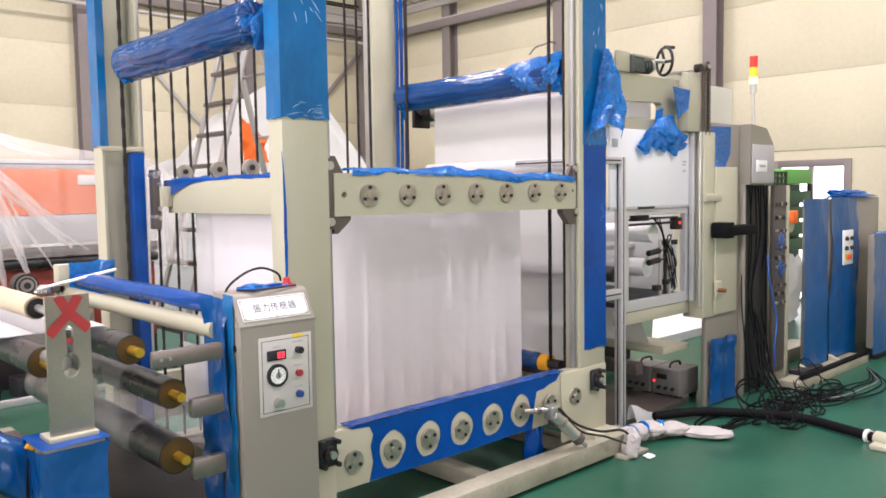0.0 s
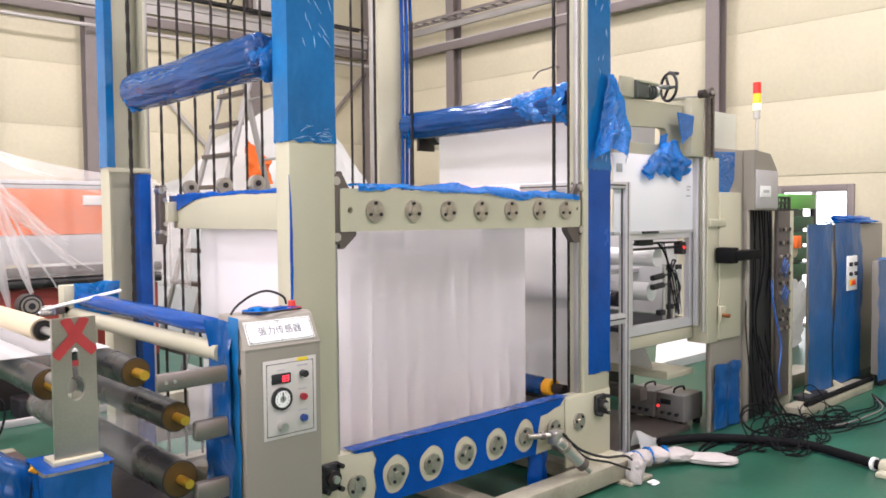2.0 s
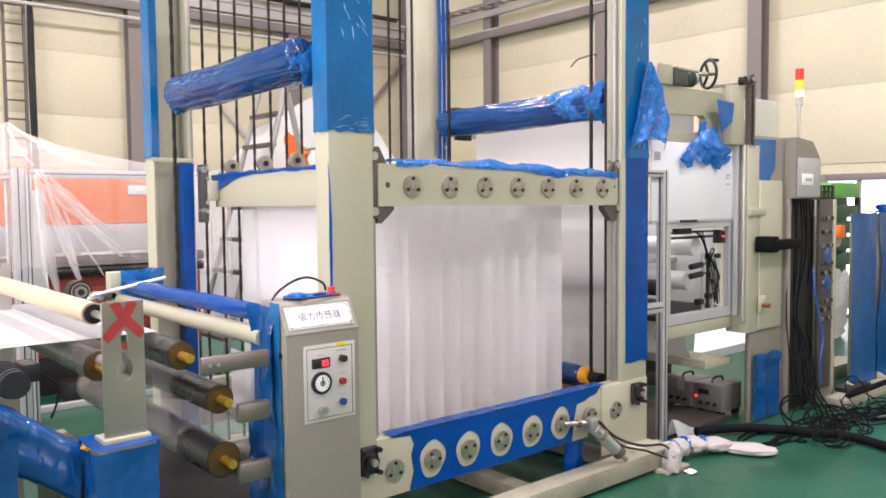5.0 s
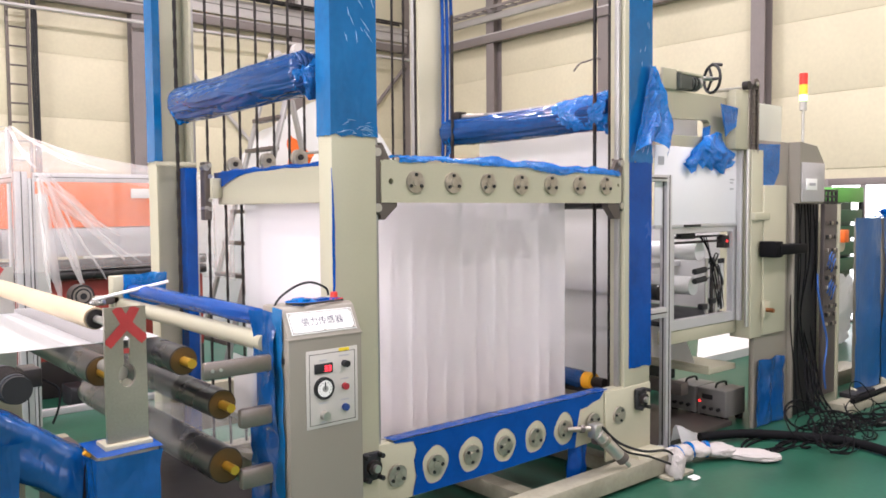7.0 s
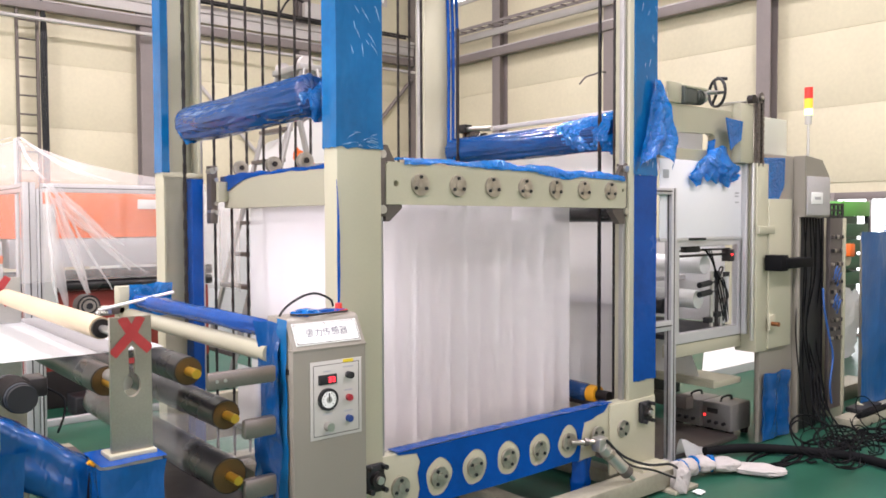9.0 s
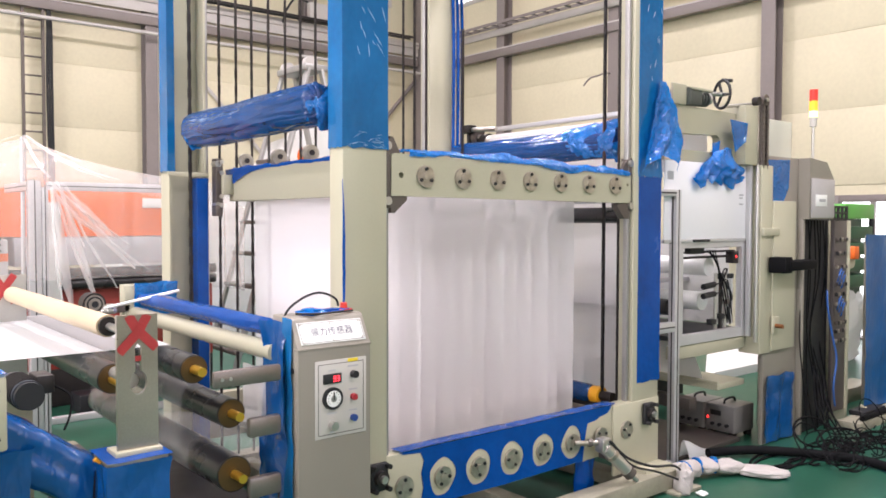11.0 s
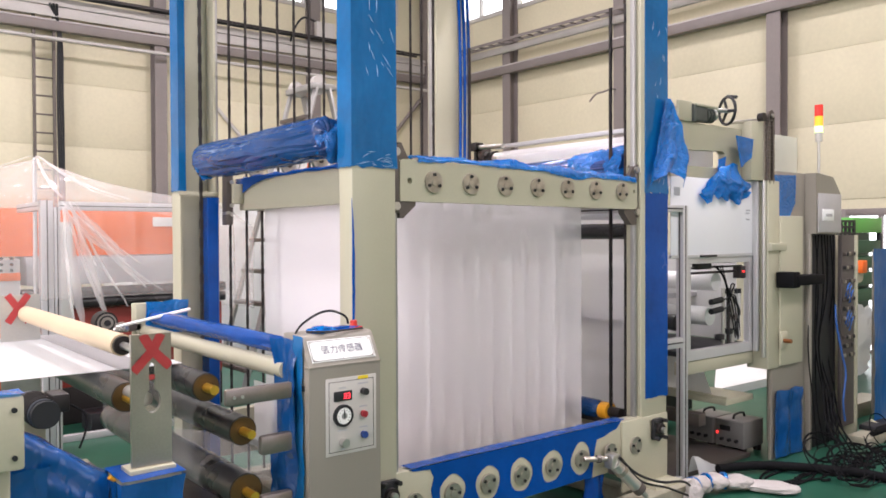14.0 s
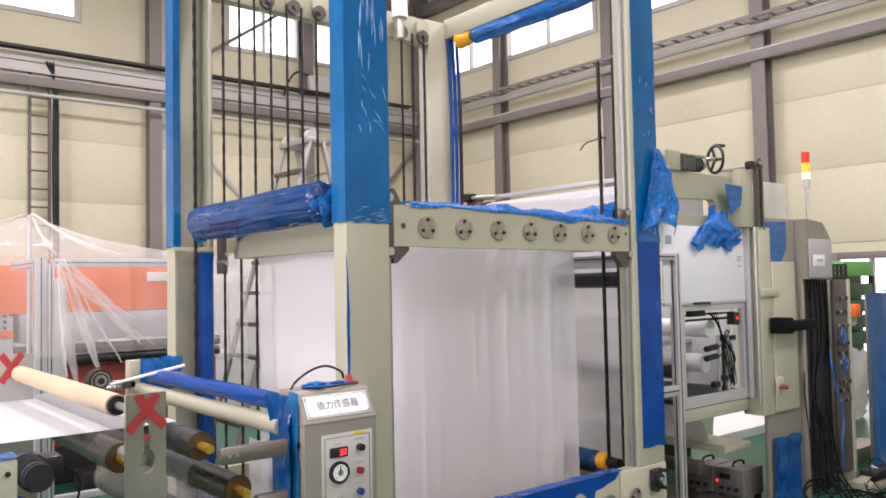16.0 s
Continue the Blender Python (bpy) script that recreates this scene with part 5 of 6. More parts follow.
for k in range(5):
    px_ = rng_f.uniform(-0.1, 2.5)
    part("fold", crumple(0.03, 0.97, 20, 3, lambda u, v: (1.34 + (px_ - 1.34) * u + 0.02 * (v - 0.5), 6.44 - 0.5 * u, 2.125 - 0.345 * u - 0.05 * math.sin(math.pi * u)), 0.006, seed=k + 40), FOLD, sheet, "bright crease in the plastic")
part("peak_stay", Rd((1.34, 6.5, 0), (1.34, 6.47, 2.1), 0.015, 10), ALU, sheet)

# ---- step ladder ----
sl = thing("step_ladder", (3.6, 7.0, 0), "tall aluminium step ladder standing open", "ladder")
for y in (6.75, 7.25):
    for fx in (3.05, 4.75):
        bm = bmesh.new()
        a, b = Vector((fx, y + (0.06 if y > 7 else -0.06), 0)), Vector((3.88 if fx < 3.9 else 4.02, y, 2.95))
        d = b - a
        box(bm, -0.035, 0.035, -0.014, 0.014, 0, d.length, 0.003)
        bmesh.ops.transform(bm, matrix=Matrix.Translation(a) @ d.to_track_quat("Z", "Y").to_matrix().to_4x4(), verts=bm.verts)
        part("stile", bm, LADDER_ALU, sl)
        part("foot", B(fx - 0.05, fx + 0.05, a.y - 0.025, a.y + 0.025, 0, 0.04, 0.004), BLACK, sl)
for k in range(9):
    u = (k + 1) / 10
    x = 3.05 + (3.88 - 3.05) * u
    part("tread", B(x - 0.045, x + 0.045, 6.7 + 0.05 * u, 7.3 - 0.05 * u, 2.95 * u - 0.018, 2.95 * u + 0.018, 0.003), ARM_STEEL, sl)
    x = 4.75 + (4.02 - 4.75) * u
    if k % 2 == 0:
        part("stay", Rd((x, 6.72, 2.95 * u), (x, 7.28, 2.95 * u), 0.014, 10), LADDER_ALU, sl)
part("top_cap", B(3.83, 4.08, 6.72, 7.28, 2.93, 2.99, 0.01), LADDER_ALU, sl)
for y in (6.78, 7.22):
    part("hinge", Rd((3.92, y - 0.03, 3.0), (3.92, y + 0.03, 3.0), 0.07, 22), GIRT_LIGHT, sl, "round grey hinge")
# white wrapped goods behind the accumulator
wr = thing("wrapped_stack", (4.2, 9.0, 0), "tall stack wrapped in white film with blue round marks", "wrapped goods")
part("wrap", crumple(0, 1, 40, 24, lambda u, v: (2.9 + 4.4 * u, 9.0 + 0.4 * math.sin(u * 3.1), v * float(np.interp(2.9 + 4.4 * u, (2.9, 4.4, 5.0, 5.8, 6.2, 6.53, 7.0, 7.3), (1.5, 2.0, 2.6, 3.0, 3.0, 2.6, 1.9, 1.5)))), 0.05, seed=15), WHITE_FILM, wr)
part("core", B(3.0, 7.2, 9.5, 10.6, 0, 1.4, 0.02), WHITE, wr)
BLUE_INK = mat("blue_print", (0.03, 0.15, 0.55), 0.5)
for x, z in ((3.2, 1.35), (3.18, 0.75), (3.6, 1.1)):
    part("round_mark", Rd((x, 8.93, z), (x, 8.95, z), 0.09, 24), BLUE_INK, wr, "blue oval mark")
part("orange_flap", crumple(0, 1, 10, 10, lambda u, v: (4.95 + 0.35 * u, 8.85, 1.9 + 0.55 * v * (1 - 0.5 * u)), 0.04, seed=2), ORANGE, wr, "orange film flap")
solo("floor_box", B(1.7, 2.0, 6.42, 6.68, 0, 0.15, 0.01), BLACK, "low black box on the green floor", "box")
solo("floor_rail", B(1.42, 2.3, 6.26, 6.31, 0, 0.05, 0.004), ALU, "aluminium rail lying on the floor", "rail")

# ---- coating station ----
st = thing("coating_station", (5.0, 2.8, 0), "cream painted coating station with steel guide columns", "machine")
part("upper_plate", plate(rect(3.98, 4.77, 1.86, 2.19), [[(4.08, 1.925), (4.52, 1.925), (4.56, 1.95), (4.56, 2.02), (4.53, 2.035), (4.08, 2.02)]], 2.8, 0.05), CREAM, st)
part("drive_housing", B(4.75, 4.97, 2.73, 2.9, 1.86, 2.24, 0.006), CREAM, st)
for cx_ in (4.925, 4.975):
    bm = bmesh.new()
    for k in range(22):
        box(bm, cx_ - (0.014 if k % 2 else 0.009), cx_ + (0.014 if k % 2 else 0.009), 2.7, 2.722, 1.84 + 0.02 * k, 1.859 + 0.02 * k)
    part("drive_chain", bm, ARM_STEEL, st, "brown-grey roller chain")
part("chain_guard", B(4.895, 4.995, 2.723, 2.729, 1.85, 2.25, 0.003), PLATE_STEEL, st)
part("sprocket", Rd((4.95, 2.7, 2.285), (4.95, 2.72, 2.285), 0.036, 18), ARM_STEEL, st)
part("sprocket", Rd((4.86, 2.7, 2.27), (4.86, 2.74, 2.27), 0.028, 18), DARK_STEEL, st)
part("sprocket_hub", Rd((4.95, 2.69, 2.285), (4.95, 2.7, 2.285), 0.014, 14), STEEL, st)
part("bolt_plate", B(5.17, 5.24, 2.852, 2.858, 1.93, 1.98, 0.003), ARM_STEEL, st)
part("column", B(4.905, 5.05, 2.7, 2.85, 0.62, 1.86, 0.005), CREAM, st)
part("column_door", B(5.05, 5.35, 2.69, 2.86, 0.63, 1.63, 0.006), CREAM, st)
part("upright", B(4.99, 5.45, 2.72, 2.75, 0.0, 1.93, 0.006), GREY_PAINT, st)
part("frosted_guard", B(4.985, 5.6, 2.86, 2.87, 1.9, 2.205, 0.002), sheet_mat("frosted_acrylic", (0.75, 0.76, 0.68), 0.4, 0.6, 0.3), st, "frosted clear guard")
part("far_frame", B(4.75, 5.4, 4.5, 4.62, 0.0, 1.9, 0.006), CREAM, st)
# white sheet added for the bright view through the upper opening
part("bright_opening_sheet", B(4.0, 4.74, 3.0, 3.004, 1.8, 2.1), WHITE_FILM, st, "white sheet added to brighten the upper opening")
part("clamp", B(4.9, 5.1, 2.675, 2.7, 1.4, 1.45, 0.004), CREAM, st)
part("clamp_plate", B(5.03, 5.11, 2.672, 2.69, 0.75, 0.86, 0.003), CREAM, st)
v = part("valve", Rd((5.06, 2.672, 0.8), (5.06, 2.62, 0.8), 0.014, 12), COPPER, st, "small reddish brass valve")
part("guide_rod", Rd((4.89, 2.72, 0.7), (4.89, 2.72, 1.86), 0.014, 12), STEEL, st)
part("inner_rail", B(4.86, 4.885, 2.75, 2.78, 0.74, 1.86, 0.002), ALU, st)
part("arm", B(5.04, 5.4, 2.56, 2.66, 1.17, 1.235, 0.008), CABLE, st, "black cantilever arm")
part("arm_block", B(4.985, 5.08, 2.57, 2.69, 1.155, 1.26, 0.008), CABLE, st)
part("blue_wrap", crumple(0.01, 0.46, 20, 12, lambda u, v: (5.0 + 0.36 * v, 2.7 + 0.008 * math.sin(v * 12), u), 0.012, seed=5), BLUE_STRIP, st, "blue film on the foot")
part("blue_wrap", plate([(4.99, 1.9), (5.28, 1.91), (5.27, 1.72), (5.2, 1.63), (4.99, 1.63)], [], 2.705, 0.004), BLUE_BAG, st, "blue film patch")
part("black_slot", B(4.99, 5.2, 2.712, 2.718, 1.6, 1.63, 0.001), BLACK, st)
part("tray", B(4.66, 4.99, 2.85, 4.4, 0.39, 0.43, 0.005), CREAM, st)
# dark sheet added to give the space under the station its shade
part("shade_sheet", B(4.0, 6.0, 4.0, 4.02, 0.0, 0.62), DARK_STEEL, st)
part("cross_tube", B(4.5, 4.58, 2.95, 4.0, 0.26, 0.34, 0.004), ARM_STEEL, st)
part("tray_lip", B(4.655, 4.67, 2.85, 4.4, 0.43, 0.45, 0.003), CREAM, st)
part("lower_beam", B(3.95, 5.0, 3.7, 3.8, 0.22, 0.32, 0.005), DARK_STEEL, st)
part("mid_beam", B(4.1, 4.9, 2.8, 2.86, 0.655, 0.735, 0.005), CREAM, st)
part("web_chute", slant((4.5, 0.78), (4.7, 0.44), 2.98, 4.4), WHITE_FILM, st, "white web running down to the tray")
# inspection box with framed opening
part("inspection_frame", plate(rect(4.12, 4.895, 0.74, 1.375), [rect(4.17, 4.83, 0.8, 1.33)], 2.79, 0.04), ALU, st, "aluminium frame round the inspection bay")
part("bay_floor", B(4.14, 4.88, 2.84, 3.45, 0.76, 0.79), BLACK, st)
part("bay_roller", Rd((4.62, 2.9, 1.2), (4.62, 3.48, 1.2), 0.06, 24), WHITE, st)
part("bay_roller", Rd((4.55, 2.9, 0.98), (4.55, 3.48, 0.98), 0.06, 24), WHITE, st)
for z in (1.325, 1.295):
    part("bay_bar", B(4.17, 4.83, 2.84, 2.86, z, z + 0.012, 0.002), DARK_STEEL, st)
for x in (4.76, 4.8):
    part("cylinder", Rd((x, 2.85, 0.82), (x, 2.85, 1.12), 0.014, 12), ALU, st)
    part("cylinder_cap", Rd((x, 2.85, 1.12), (x, 2.85, 1.15), 0.018, 12), BLACK, st)
part("bay_sheet", B(4.86, 4.863, 2.9, 3.48, 0.8, 1.33), WHITE, st)
part("bay_ledge", B(4.2, 4.86, 3.2, 3.25, 1.08, 1.11, 0.003), ALU, st)
# dark plate added so that the floor below reads as shaded
part("floor_shade_plate", B(4.1, 4.97, 2.86, 4.0, 0.0, 0.03, 0.004), ARM_STEEL, st)
part("bay_back", B(4.2, 5.7, 3.5, 3.505, 0.8, 1.36), WHITE_FILM, st, "white sheet at the back of the bay")
part("bay_bar", B(4.14, 4.86, 2.84, 2.86, 1.26, 1.275, 0.002), DARK_STEEL, st)
part("sensor", B(4.765, 4.825, 2.81, 2.87, 1.22, 1.3, 0.005), DARK_STEEL, st)
part("sensor_lamp", Rd((4.79, 2.809, 1.265), (4.79, 2.802, 1.265), 0.007, 12), glow_mat("red_led", (1.0, 0.03, 0.03), 3.0), st, "red indicator light")
for z in (1.08, 1.02):
    part("lens", Rd((4.45, 2.83, z), (4.57, 2.83, z + 0.01), 0.019, 14), BLACK, st, "black camera lens")
    part("lens_cable", tube([(4.55, 2.83, z + 0.01), (4.64, 2.83, z + 0.02), (4.7, 2.84, z + 0.1), (4.74, 2.84, 1.18)], 0.005), BLACK, st)
for x in (4.62, 4.68, 4.73):
    part("post", Rd((x, 2.85, 0.8), (x, 2.85, 1.16), 0.012, 10), STEEL if x != 4.68 else DARK_STEEL, st)
part("hose", tube([(4.72, 2.84, 1.1), (4.78, 2.83, 1.0), (4.74, 2.83, 0.9), (4.78, 2.84, 0.82)], 0.008), BLACK, st)
for x, z, w in ((4.3, 1.29, 0.16), (4.66, 0.86, 0.05), (4.72, 0.95, 0.04), (4.55, 0.83, 0.06), (4.64, 1.12, 0.05)):
    part("fitting", B(x, x + w, 2.83, 2.87, z, z + 0.035, 0.004), BLACK if w > 0.045 else ARM_STEEL, st)
for k in range(4):
    part("lens_cable", tube([(4.5 + 0.03 * k, 2.84, 1.31), (4.6 + 0.02 * k, 2.83, 1.22 - 0.03 * k), (4.68 + 0.02 * k, 2.83, 1.0 + 0.03 * k), (4.75 + 0.02 * k, 2.84, 0.83)], 0.004), CABLE, st)
# white cover panel
wp = thing("cover_panel", (4.4, 2.8, 1.38), "white acrylic cover panel in an aluminium frame", "panel")
part("sheet", B(3.96, 4.86, 2.785, 2.791, 1.385, 1.855, 0.002), mat("white_acrylic", (0.85, 0.84, 0.87), 0.15, 0, 0.02, 1.0, 30.0, 0.02), wp)
part("bottom_rail", B(3.96, 4.88, 2.78, 2.8, 1.365, 1.385, 0.002), ALU, wp)
part("handle", B(4.25, 4.42, 2.765, 2.78, 1.368, 1.382, 0.002), BLACK, wp)
part("side_rail", B(4.86, 4.885, 2.78, 2.8, 1.385, 1.86, 0.002), ALU, wp)
for z, w in ((1.66, 0.05), (1.64, 0.04), (1.6, 0.045)):
    part("print_bar", B(4.78, 4.78 + w, 2.7835, 2.785, z, z + 0.01), LINE, wp)
part("print_bar", B(3.99, 4.05, 2.7835, 2.785, 1.74, 1.79), LINE, wp)
# handwheel drive on top
hd = thing("handwheel_drive", (4.45, 2.82, 2.19), "gear drive with a black spoked handwheel", "handwheel")
GEAR_GREY = mat("dark_green_grey_casting", (0.1, 0.11, 0.1), 0.5, 0.3, 0.3, 8.0, 90.0, 0.1)
part("gearbox", B(4.2, 4.32, 2.77, 2.9, 2.2, 2.29, 0.008), GEAR_GREY, hd)
part("plate", B(4.03, 4.17, 2.78, 2.8, 2.19, 2.31, 0.006), CREAM, hd)
part("side_rib", B(4.17, 4.19, 2.76, 2.9, 2.19, 2.3, 0.004), GEAR_GREY, hd)
part("top_rail", B(4.17, 4.42, 2.76, 2.79, 2.285, 2.3, 0.003), CREAM, hd)
for k in range(4):
    part("fin", Rd((4.335 + 0.022 * k, 2.83 - 0.007 * k, 2.245), (4.345 + 0.022 * k, 2.827 - 0.007 * k, 2.245), 0.045, 20), GEAR_GREY, hd)
part("motor", Rd((4.34, 2.83, 2.25), (4.44, 2.8, 2.25), 0.035, 18), STEEL, hd)
R0, wc = 0.086, Vector((4.55, 2.78, 2.29))
ax = Vector((0.909, -0.417, 0)).normalized()
e1, e2 = Vector((0, 0, 1)), Vector((0.417, 0.909, 0)).normalized()
segs = [wc + R0 * (math.cos(2 * math.pi * k / 24) * e1 + math.sin(2 * math.pi * k / 24) * e2) for k in range(25)]
part("wheel_rim", tube(segs, 0.0095), BLACK, hd)
for k in range(3):
    a = 2 * math.pi * k / 3 + 0.4
    part("spoke", Rd(wc, wc + R0 * (math.cos(a) * e1 + math.sin(a) * e2), 0.009, 8), BLACK, hd)
part("shaft", Rd(wc - ax * 0.12, wc + ax * 0.02, 0.014, 12), STEEL, hd)
part("grip", Rd(wc + 0.09 * e1, wc + 0.09 * e1 + ax * 0.07, 0.011, 10), BLACK, hd)
part("rod", Rd((4.6, 2.8, 2.22), (4.9, 2.78, 2.26), 0.012, 10), STEEL, hd)
solo("blue_bag", crumple(0, 1, 34, 20, lambda u, v: (4.23 + 0.53 * u + 0.02 * math.sin(v * 9 + u * 5), 2.765 - 0.05 * math.sin(math.pi * v) * math.sin(math.pi * u) - 0.012 * math.sin(u * 26 + v * 6), float(np.interp(u, (0, 0.3, 0.6, 0.85, 1), (1.78, 1.9, 1.955, 1.93, 1.84))) * (1 - v) + v * (float(np.interp(u, (0, 0.08, 0.2, 0.5, 0.85, 1), (1.74, 1.69, 1.75, 1.74, 1.71, 1.78))) + 0.012 * math.sin(u * 31))), 0.026, seed=7), BLUE_BAG, "crumpled blue plastic bag taped on the station", "plastic film")
solo("blue_bag", plate([(4.56, 2.13), (4.76, 2.12), (4.74, 2.0), (4.66, 1.96), (4.62, 1.93)], [], 2.72, 0.006), BLUE_BAG, "scrap of blue film on the station", "plastic film")
solo("blue_bag", plate([(4.46, 1.98), (4.54, 2.0), (4.52, 1.9), (4.45, 1.9)], [], 2.78, 0.006), BLUE_BAG, "scrap of light blue film", "plastic film")
# aluminium guard by post B
gd = thing("guard_frame", (4.05, 2.75, 0), "narrow guard frame of slotted aluminium profiles", "guard frame")
profile(gd, 4.035, 4.085, 2.75, 2.8, 0, 1.68)
profile(gd, 3.92, 3.96, 2.95, 2.99, 0, 1.68)
profile(gd, 3.83, 4.035, 2.75, 2.79, 1.64, 1.68)
profile(gd, 3.83, 4.035, 2.75, 2.79, 0.84, 0.9)
profile(gd, 3.83, 4.035, 2.75, 2.79, 0.02, 0.07)
profile(gd, 3.83, 3.87, 2.79, 3.4, 1.64, 1.68)

# ---- electrical side ----
ec = thing("electrical_cabinet", (5.6, 2.65, 0), "grey electrical cabinet with a sloped top over a dark wiring bay", "electrical cabinet")
part("head", plate([(5.43, 1.51), (5.79, 1.51), (5.79, 1.8), (5.68, 1.91), (5.45, 1.93), (5.43, 1.93)], [], 2.64, 0.4), GREY_PAINT, ec)
part("front_cover", B(5.45, 5.785, 2.63, 2.639, 1.52, 1.79, 0.003), mat("cool_grey_paint", (0.42, 0.4, 0.4), 0.45), ec)
part("label_plate", B(5.5, 5.66, 2.624, 2.63, 1.6, 1.68, 0.001), WHITE, ec, "pale label plate")
part("caption_bar", B(5.54, 5.63, 2.622, 2.624, 1.63, 1.65), LINE, ec)
part("side_panel", B(5.43, 5.46, 2.68, 3.0, 0, 1.51, 0.004), GREY_PAINT, ec)
part("back_panel", B(5.46, 5.86, 2.705, 2.72, 0, 1.51, 0.004), BLACK, ec)
tpn = part("terminal_panel", B(5.86, 6.06, 2.66, 2.69, 0.1, 1.5, 0.003), mat("brown_grey_plate", (0.075, 0.062, 0.058), 0.5), ec, "dark terminal panel with rows of connectors")
part("panel_edge", B(6.06, 6.1, 2.65, 2.98, 0.0, 1.5, 0.003), CREAM, ec)
for j, z in enumerate((1.35, 1.25, 1.15, 1.02, 0.95, 0.88, 0.74, 0.68, 0.61)):
    for k in range(5):
        part("connector", B(5.878 + 0.036 * k, 5.895 + 0.036 * k, 2.64, 2.66, z, z + 0.026, 0.002), (ARM_STEEL, BLACK, PLATE_STEEL)[(j + k) % 3], tpn)
BLUE_HOSE = mat("blue_hose", (0.02, 0.1, 0.36), 0.35)
for z, x_ in ((1.12, 5.9), (1.1, 5.93), (1.07, 5.96), (0.92, 5.9), (0.9, 5.93), (0.87, 5.96)):
    part("air_hose", tube([(x_, 2.64, z), (x_ - 0.05, 2.6, z + 0.035), (x_ - 0.12, 2.58, z + 0.01), (x_ - 0.13, 2.59, z - 0.05), (x_ - 0.03, 2.64, z - 0.06)], 0.005), BLUE_HOSE, tpn, "blue air hose")
part("air_hose", tube([(5.76, 2.66, 1.0), (5.74, 2.64, 0.85), (5.8, 2.63, 0.65), (5.84, 2.62, 0.5), (5.8, 2.62, 0.3), (5.83, 2.62, 0.16)], 0.007), BLUE_HOSE, ec, "blue air hose")
rng = random.Random(4)
for k in range(8):
    x = 5.48 + 0.044 * k
    part("wire", tube([(x, 2.69, 1.5), (x + 0.05 * rng.uniform(-1, 1), 2.69, 1.1), (x + 0.07 * rng.uniform(-1, 1), 2.67 + 0.05 * rng.random(), 0.7), (x + 0.05 * rng.uniform(-1, 1), 2.66, 0.3), (x + 0.06 * rng.uniform(-1, 1), 2.6 + 0.06 * rng.random(), 0.02)], 0.0045), CABLE, ec)
tw = thing("signal_tower", (5.62, 2.72, 1.9), "signal tower with red, amber and lit green lamps", "signal light")
part("pole", Rd((5.63, 2.72, 1.93), (5.63, 2.72, 2.19), 0.01, 12), STEEL, tw)
part("base", Rd((5.63, 2.72, 2.165), (5.63, 2.72, 2.23), 0.024, 18), PANEL_GREY, tw)
part("green_lamp", Rd((5.63, 2.72, 2.23), (5.63, 2.72, 2.275), 0.028, 22), glow_mat("lit_pale_green", (0.72, 1.0, 0.5), 1.3), tw, "lit pale green lamp")
part("amber_lamp", Rd((5.63, 2.72, 2.278), (5.63, 2.72, 2.345), 0.028, 22), glow_mat("amber_lens", (1.0, 0.42, 0.03), 0.8), tw, "amber lamp")
part("red_lamp", Rd((5.63, 2.72, 2.348), (5.63, 2.72, 2.425), 0.028, 22), glow_mat("red_lens", (0.7, 0.03, 0.02), 0.25), tw, "red lamp")
# power supplies on the floor
for x0, y0, dot in ((4.96, 2.9, True), (4.95, 3.13, False)):
    ps = thing("power_supply", (x0, y0, 0), "grey bench power supply with a carrying handle", "power supply", "power supplies")
    part("case", B(x0, x0 + 0.25, y0, y0 + 0.22, 0.04, 0.225, 0.006), mat("mid_grey_case", (0.22, 0.21, 0.2), 0.45), ps)
    part("front", B(x0 - 0.006, x0, y0 + 0.006, y0 + 0.214, 0.046, 0.219, 0.002), mat("case_front", (0.17, 0.165, 0.16), 0.5), ps)
    part("handle", tube([(x0 + 0.05, y0 + 0.11, 0.225), (x0 + 0.07, y0 + 0.11, 0.255), (x0 + 0.17, y0 + 0.11, 0.255), (x0 + 0.19, y0 + 0.11, 0.225)], 0.008), BLACK, ps)
    part("display", B(x0 - 0.01, x0 - 0.005, y0 + 0.1, y0 + 0.18, 0.15, 0.185, 0.001), BLACK, ps)
    for k in range(3):
        part("knob", Rd((x0 - 0.006, y0 + 0.05 + 0.055 * k, 0.09), (x0 - 0.026, y0 + 0.05 + 0.055 * k, 0.09), 0.012, 14), BLACK, ps)
    if dot:
        part("lamp", Rd((x0 - 0.006, y0 + 0.2, 0.13), (x0 - 0.012, y0 + 0.2, 0.13), 0.008, 12), glow_mat("small_red_lamp", (1, 0.03, 0.03), 3), ps, "red indicator light")
    for sx in (0.03, 0.22):
        for sy in (0.03, 0.19):
            part("leg", B(x0 + sx - 0.02, x0 + sx + 0.02, y0 + sy - 0.02, y0 + sy + 0.02, 0, 0.04, 0.003), DARK_STEEL, ps)
# base and wrapped cabinets
bs = thing("machine_base", (6.3, 2.6, 0), "cream painted machine base channel on the floor", "machine base")
part("channel", B(5.82, 7.2, 2.44, 2.6, 0.0, 0.065, 0.006), WORN_SHADED_CREAM, bs)
part("channel", B(5.9, 7.2, 2.9, 3.1, 0.0, 0.12, 0.006), WORN_SHADED_CREAM, bs)
for x in (6.2, 6.75):
    part("gusset", prism([(2.47, 0.065), (2.6, 0.065), (2.6, 0.12)], x, x + 0.02), CREAM, bs)
part("tray", B(6.05, 6.4, 2.5, 2.62, 0.065, 0.1, 0.004), BLACK, bs)
part("conduit", Rd((5.9, 2.46, 0.085), (7.2, 2.46, 0.085), 0.02, 12), CABLE, bs)


